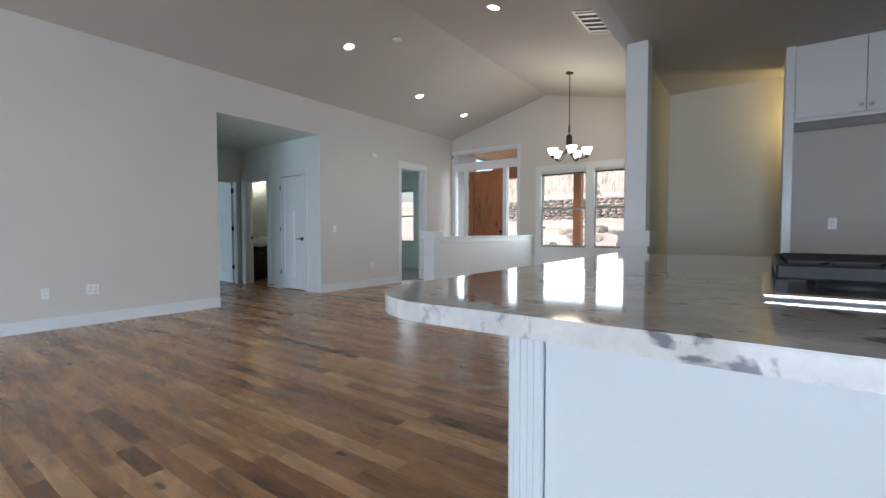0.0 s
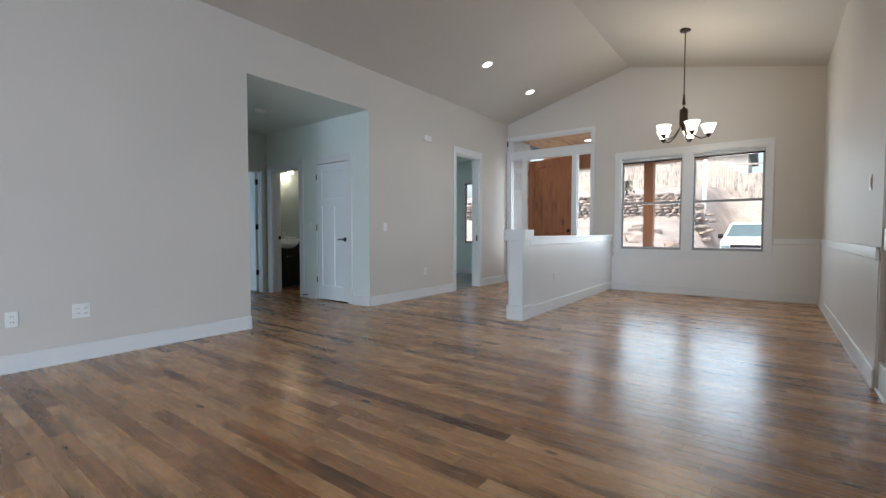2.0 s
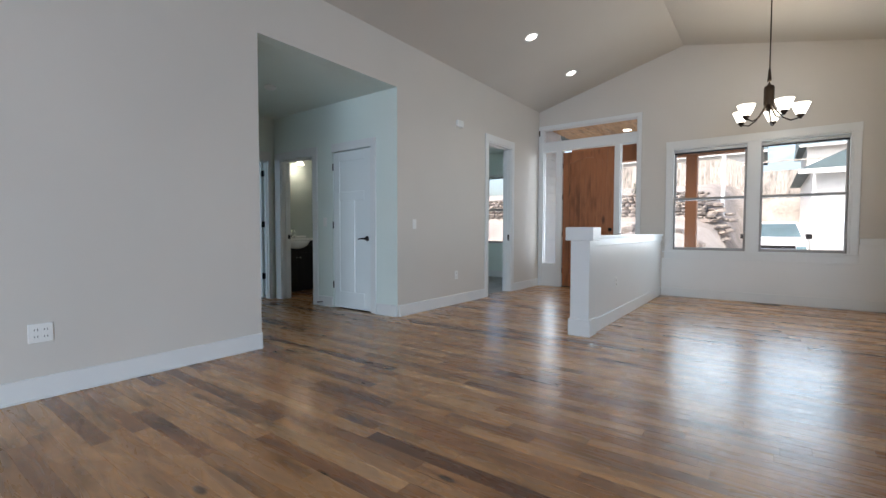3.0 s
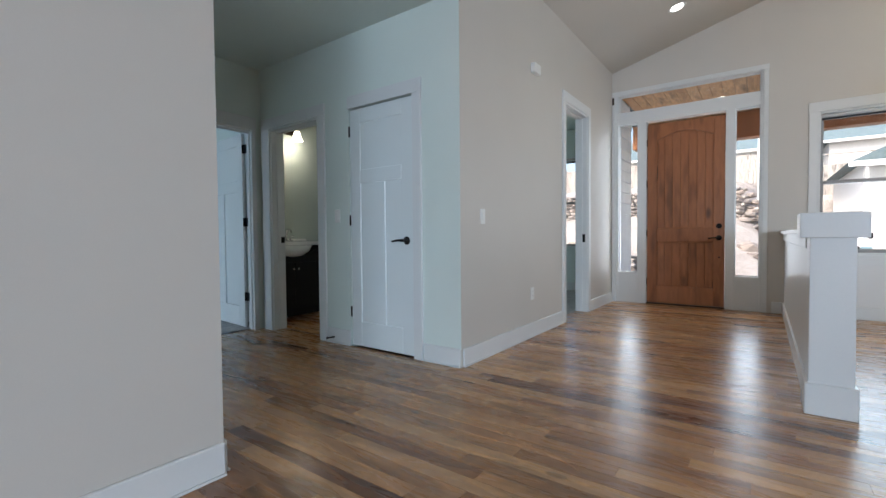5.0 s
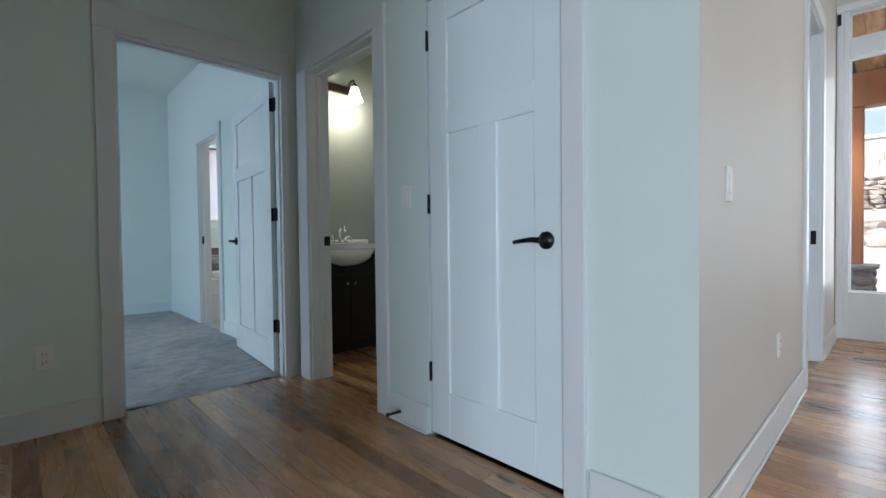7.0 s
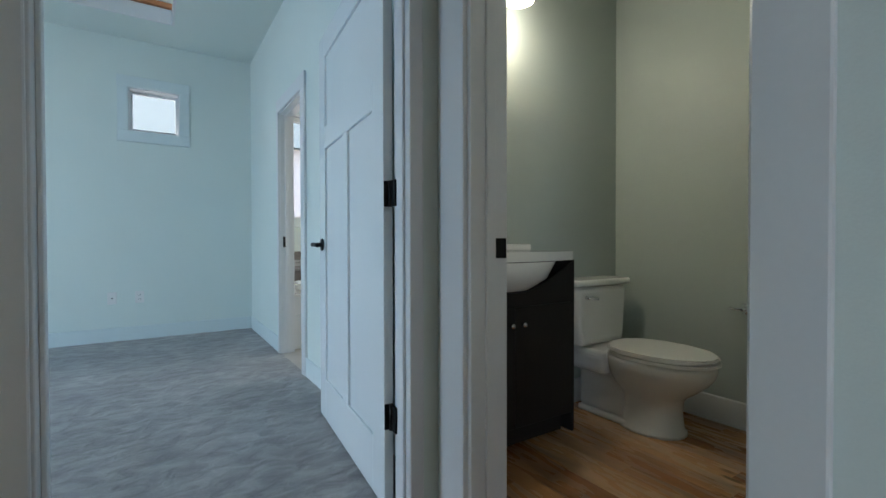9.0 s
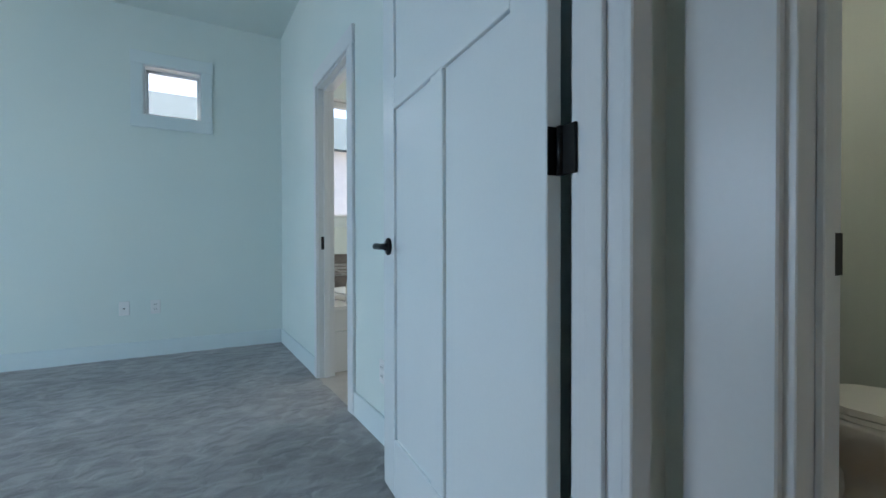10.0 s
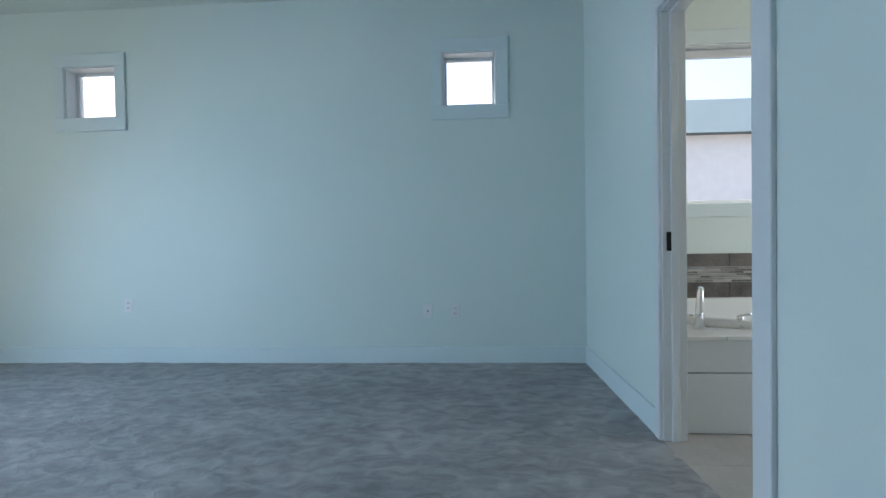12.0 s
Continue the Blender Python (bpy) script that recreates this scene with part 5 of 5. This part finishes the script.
bm = bmesh.new()
xs = [-400, -150, -60, -40] + [-30 + 0.8 * k for k in range(70)] + [30, 40, 60, 150, 400]
ys = [-400, -100, -30, 0, 8.9] + [9.6 + 0.8 * k for k in range(45)] + [50, 70, 110, 200, 400]
grid = [[bm.verts.new((x, y, ground_z(x, y) if y > 8 else -0.42)) for y in ys] for x in xs]
for i in range(len(xs) - 1):
    for j in range(len(ys) - 1):
        bm.faces.new((grid[i][j], grid[i + 1][j], grid[i + 1][j + 1], grid[i][j + 1])).smooth = True
tagged(link("ground", bm, DIRT), "bare brown soil yard and bank", "ground", kind="structure")
structure("driveway", boxed(-2.2, 12.2, -0.6, 9.0, 25.9, -0.36), CONCRETE, "pale concrete driveway", "driveway")
structure("porch_slab", boxed(-4.24, 8.96, -0.6, 5.3, 11.6, -0.05), CONCRETE, "concrete porch slab", "porch")

# lap siding on the projecting room
sd = thing("siding", "white lap siding beside the entrance", "siding", kind="structure")
for k in range(18):
    b = bmesh.new()
    z = -0.05 + 0.165 * k
    box(b, WX + 0.001, 8.965, z, WX + 0.012, 9.86, z + 0.163)
    for v in b.verts:
        if v.co.z < z + 0.01 and v.co.x > WX + 0.005:
            v.co.x += 0.012
    part("siding_board", b, SIDING, sd)
porch = thing("porch_roof", "porch roof with a pine board ceiling and cedar beams", "porch roof", kind="structure")
for k in range(24):
    x = -4.22 + 0.14 * k
    part("ceiling_board", boxed(x + 0.001, 8.97, 2.98, x + 0.137, 11.55, 3.0, bevel=0.003), PINE, porch)
part("beam", boxed(-4.5, 11.18, 2.55, -0.9, 11.42, 2.98, bevel=0.008), CEDAR, porch)
part("roof_deck", boxed(-4.6, 8.97, 3.05, -0.86, 12.0, 3.2), ROOF, porch)
part("eave_board", boxed(-4.6, 11.98, 2.92, -0.86, 12.03, 3.22), TRIM, porch)
pl = thing("porch_light", "round recessed porch lamp, lit", "ceiling lamp", at=(-3.0, 10.1, 2.98))
part("lens", lathe(bmesh.new(), (0, 0, 0), [(0.075, 0.0), (0.075, -0.006), (0.01, -0.008)], 20), CAN, pl)
lamp("porch_lamp", "SPOT", look((-3.0, 10.1, 2.95), (-3.0, 10.1, 0)), 14, (1.0, 0.85, 0.6), 0.05, spot=radians(130))
rng = random.Random(11)


def stone(bm, c, size, seed):
    """A rough faceted boulder."""
    r = random.Random(seed)
    ico = bmesh.ops.create_icosphere(bm, subdivisions=1, radius=1.0)["verts"]
    for v in ico:
        k = 1 + r.uniform(-0.16, 0.16)
        p = Vector([math.copysign(abs(q) ** 0.75, q) for q in v.co])
        v.co = Vector(c) + Vector((p.x * size[0] * k, p.y * size[1] * k, p.z * size[2] * k))


for px in (-2.03, -4.25):
    p = thing("porch_post", "square cedar porch post on a stone base", "post", "porch posts", at=(px, 11.3, -0.05))
    part("post", boxed(-0.10, -0.10, 0.60, 0.10, 0.10, 2.60, bevel=0.008), CEDAR, p)
    part("stone_cap", boxed(-0.25, -0.25, 0.55, 0.25, 0.25, 0.60, bevel=0.01), CONCRETE, p)
    core = boxed(-0.19, -0.19, 0.0, 0.19, 0.19, 0.55)
    part("stone_core", core, CONCRETE, p)
    for row in range(5):
        for s, (ux, uy) in enumerate(((1, 0), (-1, 0), (0, 1), (0, -1))):
            for e in (-0.1, 0.1):
                b = bmesh.new()
                stone(b, (ux * 0.2 + uy * e, uy * 0.2 + ux * e, 0.055 + 0.108 * row), (0.10 if uy else 0.03, 0.10 if ux else 0.03, 0.05), row * 40 + s * 7 + int(e * 10))
                part("stone", b, ROCK, p)

# stone retaining wall in the bank
rw = thing("retaining_wall", "dry-stacked field stone retaining wall in the bank", "retaining wall")
rest = bmesh.new()
n = 0
for row in range(9):
    x = -17.0
    while x < -2.3:
        w = rng.uniform(0.18, 0.52)
        z = ground_z(x, 24.4) - 0.08 + row * 0.165
        y = 24.55 + row * 0.05 + rng.uniform(-0.06, 0.06)
        zt = 0.09 + rng.uniform(-0.015, 0.04)
        if -12 < x and n < 230:
            b = bmesh.new()
            stone(b, (x + w / 2, y, z + 0.08), (w * 0.54, 0.22, zt), n)
            part("stone", b, ROCK, rw)
            n += 1
        else:
            stone(rest, (x + w / 2, y, z + 0.08), (w * 0.54, 0.22, zt), int(x * 100) + row)
        x += w
tagged(part("stones", rest, ROCK, rw), kind="stuff")
for k in range(34):
    bo = bmesh.new()
    x, y = rng.uniform(-9, -2.2), rng.uniform(15.5, 22)
    s = rng.uniform(0.15, 0.5)
    stone(bo, (0, 0, s * 0.3), (s, s * 0.8, s * 0.6), k + 900)
    o = tagged(link("boulder", bo, ROCK), "grey field boulder lying on the soil", "boulder", "loose boulders in the yard")
    o.location = (x, y, ground_z(x, y) - 0.03)

# board fence on the crest
fence = thing("board_fence", "weathered grey board fence on the crest of the bank", "fence")
for k in range(120):
    x = -20.0 + 0.3 * k
    z = ground_z(x, 36.5)
    part("board", boxed(x, 36.5, z - 0.05, x + 0.285, 36.53, z + 1.75 + rng.uniform(-0.02, 0.02)), FENCEW, fence)
for k in range(16):
    x = -20.0 + 2.4 * k
    part("fence_post", boxed(x, 36.54, ground_z(x, 36.5) - 0.05, x + 0.1, 36.64, ground_z(x, 36.5) + 1.85), FENCEW, fence)
for k in range(2):
    part("fence_rail", boxed(-20, 36.535, 4.6 + 0.9 * k, 16, 36.575, 4.69 + 0.9 * k), FENCEW, fence)


def house(name, label, x0, x1, y0, y1, zb, zt, rise, ridge_along="x", windows=(), over=0.5):
    h = thing(name, label, "house")
    part("wall", boxed(x0, y0, zb, x1, y1, zt), STUCCO, h)
    b = bmesh.new()
    if ridge_along == "x":
        ym = (y0 + y1) / 2
        pts = [(x0 - over, y0 - over, zt), (x1 + over, y0 - over, zt), (x1 + over, y1 + over, zt), (x0 - over, y1 + over, zt), (x0 - over, ym, zt + rise), (x1 + over, ym, zt + rise)]
        fs = ((0, 1, 5, 4), (2, 3, 4, 5), (0, 4, 3), (1, 2, 5), (3, 2, 1, 0))
    else:
        xm = (x0 + x1) / 2
        pts = [(x0 - over, y0 - over, zt), (x1 + over, y0 - over, zt), (x1 + over, y1 + over, zt), (x0 - over, y1 + over, zt), (xm, y0 - over, zt + rise), (xm, y1 + over, zt + rise)]
        fs = ((0, 4, 5, 3), (1, 2, 5, 4), (0, 1, 4), (2, 3, 5), (3, 2, 1, 0))
    vs = [b.verts.new(p) for p in pts]
    for f in fs:
        b.faces.new([vs[i] for i in f])
    part("roof", b, ROOF, h, "blue grey shingle roof")
    part("fascia", boxed(x0 - over, y0 - over - 0.03, zt - 0.18, x1 + over, y0 - over, zt + 0.02), TRIM, h)
    for wx, wz, ww, wh in windows:
        w = part("window", boxed(wx, y0 - 0.03, wz, wx + ww, y0 - 0.002, wz + wh), TRIM, h)
        part("pane", boxed(wx + 0.08, y0 - 0.04, wz + 0.08, wx + ww - 0.08, y0 - 0.031, wz + wh - 0.08), DARKGLASS, w)
    return h


gar = house("neighbour_garage", "white neighbour house with a panelled garage door", 0.7, 10.5, 26.0, 35.0, -0.6, 3.7, 2.6, "y")
gd = part("garage_door", boxed(2.6, 25.93, -0.4, 7.6, 25.985, 1.95), TRIM, gar, "white panelled garage door")
for r in range(4):
    part("door_section", boxed(2.62, 25.90, -0.39 + 0.585 * r, 7.58, 25.928, 0.18 + 0.585 * r, bevel=0.01), TRIM, gd)
for k in range(6):
    part("door_window", boxed(2.8 + 0.8 * k, 25.885, 1.52, 3.35 + 0.8 * k, 25.898, 1.78), DARKGLASS, gd)
house("hill_house", "pale house with a blue grey roof behind the fence", -16.0, -1.5, 44, 53, 4.2, 7.4, 2.6, "x", [(-12, 5.4, 1.4, 1.2), (-8, 5.4, 1.4, 1.2), (-4, 5.6, 1.2, 1.0)])
house("hill_house", "pale house with a blue grey roof behind the fence", 1.5, 15.0, 46, 55, 4.2, 7.8, 2.6, "x", [(4, 5.7, 1.4, 1.2), (9, 5.7, 1.4, 1.2)])
house("side_house", "pale neighbour house beyond the west windows", -38, -27, -6, 22, -1.0, 5.4, 3.2, "y")
pole = thing("white_pole", "slim white pole standing in the yard", "pole", at=(-2.6, 26.6, -0.45))
part("shaft", tube(bmesh.new(), [(0, 0, 0), (0, 0, 6.6)], 0.09, 10), TRIM, pole)
part("collar", tube(bmesh.new(), [(0, 0, 0), (0, 0, 0.25)], 0.14, 10), CONCRETE, pole)
rp = thing("roof_gutter", "white gutter and downspout of the neighbour house", "gutter", at=(0.7, 25.4, 3.5))
part("channel", boxed(0.0, 0.0, 0.0, 9.8, 0.1, 0.1), TRIM, rp)
part("downspout", boxed(0.0, 0.1, -3.9, 0.08, 0.18, 0.0), TRIM, rp)

# pickup truck
tr = thing("pickup_truck", "white pickup truck parked facing the house", "truck", at=(-0.55, 21.6, -0.36))
bm = bmesh.new()
side = [(0.0, 0.42), (0.05, 0.95), (0.25, 1.06), (1.45, 1.12), (2.15, 1.78), (3.7, 1.82), (4.0, 1.2), (5.6, 1.18), (5.65, 0.45)]
lo = [bm.verts.new((-0.95 if i not in (4, 5) else -0.72, y, z)) for i, (y, z) in enumerate(side)]
hi = [bm.verts.new((0.95 if i not in (4, 5) else 0.72, y, z)) for i, (y, z) in enumerate(side)]
for i in range(len(side)):
    j = (i + 1) % len(side)
    bm.faces.new((lo[i], lo[j], hi[j], hi[i]))
bm.faces.new(lo[::-1])
bm.faces.new(hi)
bmesh.ops.bevel(bm, geom=list(bm.edges), offset=0.05, segments=2, affect="EDGES")
bmesh.ops.recalc_face_normals(bm, faces=bm.faces)
part("body", bm, CARPAINT, tr)
b = bmesh.new()
vs = [b.verts.new(p) for p in ((-0.84, 1.50, 1.18), (0.84, 1.50, 1.18), (0.66, 2.08, 1.72), (-0.66, 2.08, 1.72))]
b.faces.new(vs)
bmesh.ops.solidify(b, geom=b.faces[:], thickness=-0.03)
part("windscreen", b, DARKGLASS, tr, "pale blue windscreen")
part("grille", boxed(-0.60, -0.04, 0.58, 0.60, 0.02, 0.88, bevel=0.02), BLACK, tr)
part("grille_bar", boxed(-0.58, -0.06, 0.70, 0.58, -0.03, 0.76, bevel=0.008), CHROME, tr)
part("bumper", boxed(-0.97, -0.12, 0.34, 0.97, 0.05, 0.54, bevel=0.04, seg=2), CHROME, tr)
for sx in (-1, 1):
    part("headlight", boxed(sx * 0.62, -0.03, 0.62, sx * 0.90, 0.04, 0.86, bevel=0.02), DARKGLASS, tr)
    part("side_mirror", boxed(sx * 0.95, 1.62, 1.10, sx * 1.16, 1.72, 1.30, bevel=0.03, seg=2), BLACK, tr)
    for wy in (0.95, 4.6):
        wh = part("wheel", lathe(bmesh.new(), (sx * 0.82, wy, 0.38), [(0.20, -0.13), (0.37, -0.12), (0.385, -0.06), (0.385, 0.06), (0.37, 0.12), (0.20, 0.13)], 24, axis="X"), TYRE, tr, "black tyre")
        part("rim", lathe(bmesh.new(), (sx * 0.96, wy, 0.38), [(0.20, -0.01), (0.17, 0.01), (0.05, 0.02)], 18, axis="X"), STEEL, wh)
# shrubs along the fence
for k, (x, y) in enumerate(((-1.4, 27.2), (-0.6, 28.5), (-6.5, 27.0), (0.0, 24.9))):
    r = random.Random(k)
    b = bmesh.new()
    for q in range(260):
        a, rr, z = r.uniform(0, 6.28), r.uniform(0, 0.55), r.uniform(0.05, 1.0)
        c = Vector((math.cos(a) * rr * (1.1 - z * 0.6), math.sin(a) * rr * (1.1 - z * 0.6), z))
        d1, d2 = Vector((r.uniform(-1, 1), r.uniform(-1, 1), r.uniform(-1, 1))).normalized() * 0.09, Vector((r.uniform(-1, 1), r.uniform(-1, 1), r.uniform(-1, 1))).normalized() * 0.04
        b.faces.new([b.verts.new(p) for p in (c - d1, c + d2, c + d1, c - d2)])
    sh = thing("shrub", "small dark leafy shrub on the bank", "shrub", "shrubs on the bank", at=(x, y, ground_z(x, y) - 0.05))
    part("stem", tube(bmesh.new(), [(0, 0, 0), (0.02, 0, 0.3), (0, 0.03, 0.6)], [0.03, 0.02, 0.01], 6), FENCEW, sh)
    tagged(part("leaves", b, SHRUB, sh), kind="stuff")

# ---- floor boards, last ----
rng = random.Random(3)
BOARD = 0.083
near_boards = []
far = []
MESHES = {}


def board(x0, x1, y0, y1, parts=True):
    cx, cy = (x0 + x1) / 2, (y0 + y1) / 2
    if parts and -4.2 < cx < 0.7 and 0.85 < cy < 4.85 and abs(y1 - y0 - BOARD) < 0.001 and len(near_boards) < 300:
        near_boards.append((x0, x1, y0, y1))
    else:
        far.append((x0, x1, y0, y1))


def lay(xa, xb, ya, yb):
    y = ya
    while y < yb - 0.005:
        x = xa - rng.uniform(0, 0.8)
        y1 = min(y + BOARD, yb)
        while x < xb:
            ln = round(rng.choice((0.35, 0.5, 0.65, 0.8, 1.0, 1.2, 1.45, 1.7)), 2)
            a, b = max(x, xa), min(x + ln, xb)
            if b - a > 0.02:
                board(a, b, y, y1)
            x += ln
        y += BOARD


N0 = -9.0
ROWS_S = round((HALL_S - N0) / BOARD)
lay(WX, 5.3, N0, N0 + BOARD * ROWS_S)
y_h = N0 + BOARD * ROWS_S
lay(-6.80, 5.3, y_h, 4.66)
lay(-6.80, 0.86, 4.66, HALL_N)
lay(WX, 0.86, HALL_N, FRONT)
lay(-6.54, -5.808, HALL_N, 5.025)
lay(PW, -5.65, 5.025, PN)
lay(WX - 0.14, WX, 6.94, 7.70)
lay(-3.80, -2.86, FRONT, FRONT + 0.03)


def board_mesh(ln, w):
    key = (round(ln, 3), round(w, 3))
    if key not in MESHES:
        me = bpy.data.meshes.new("floor_board")
        e, h = 0.0003, 0.022
        v = [(e / 2, e / 2, -h), (ln - e / 2, e / 2, -h), (ln - e / 2, w - e / 2, -h), (e / 2, w - e / 2, -h),
             (e / 2, e / 2, -0.0006), (ln - e / 2, e / 2, -0.0006), (ln - e / 2, w - e / 2, -0.0006), (e / 2, w - e / 2, -0.0006),
             (2 * e, 2 * e, 0), (ln - 2 * e, 2 * e, 0), (ln - 2 * e, w - 2 * e, 0), (2 * e, w - 2 * e, 0)]
        f = [(3, 2, 1, 0)] + [(i, (i + 1) % 4, (i + 1) % 4 + 4, i + 4) for i in range(4)] + [(i + 4, (i + 1) % 4 + 4, (i + 1) % 4 + 8, i + 8) for i in range(4)] + [(8, 9, 10, 11)]
        me.from_pydata(v, [], f)
        me.materials.append(FLOORW)
        MESHES[key] = me
    return MESHES[key]


for x0, x1, y0, y1 in near_boards:
    ob = new("floor_board", board_mesh(x1 - x0, y1 - y0))
    ob.location = (x0, y0, 0)
    ob.parent = FLOOR
verts, faces = [], []
for x0, x1, y0, y1 in far:
    me = board_mesh(x1 - x0, y1 - y0)
    o = len(verts)
    verts += [(v.co.x + x0, v.co.y + y0, v.co.z) for v in me.vertices]
    faces += [tuple(i + o for i in p.vertices) for p in me.polygons]
me = bpy.data.meshes.new("floor_boards")
me.from_pydata(verts, [], faces)
me.materials.append(FLOORW)
ob = new("floor_boards", me)
ob.parent = FLOOR
tagged(ob, kind="stuff")
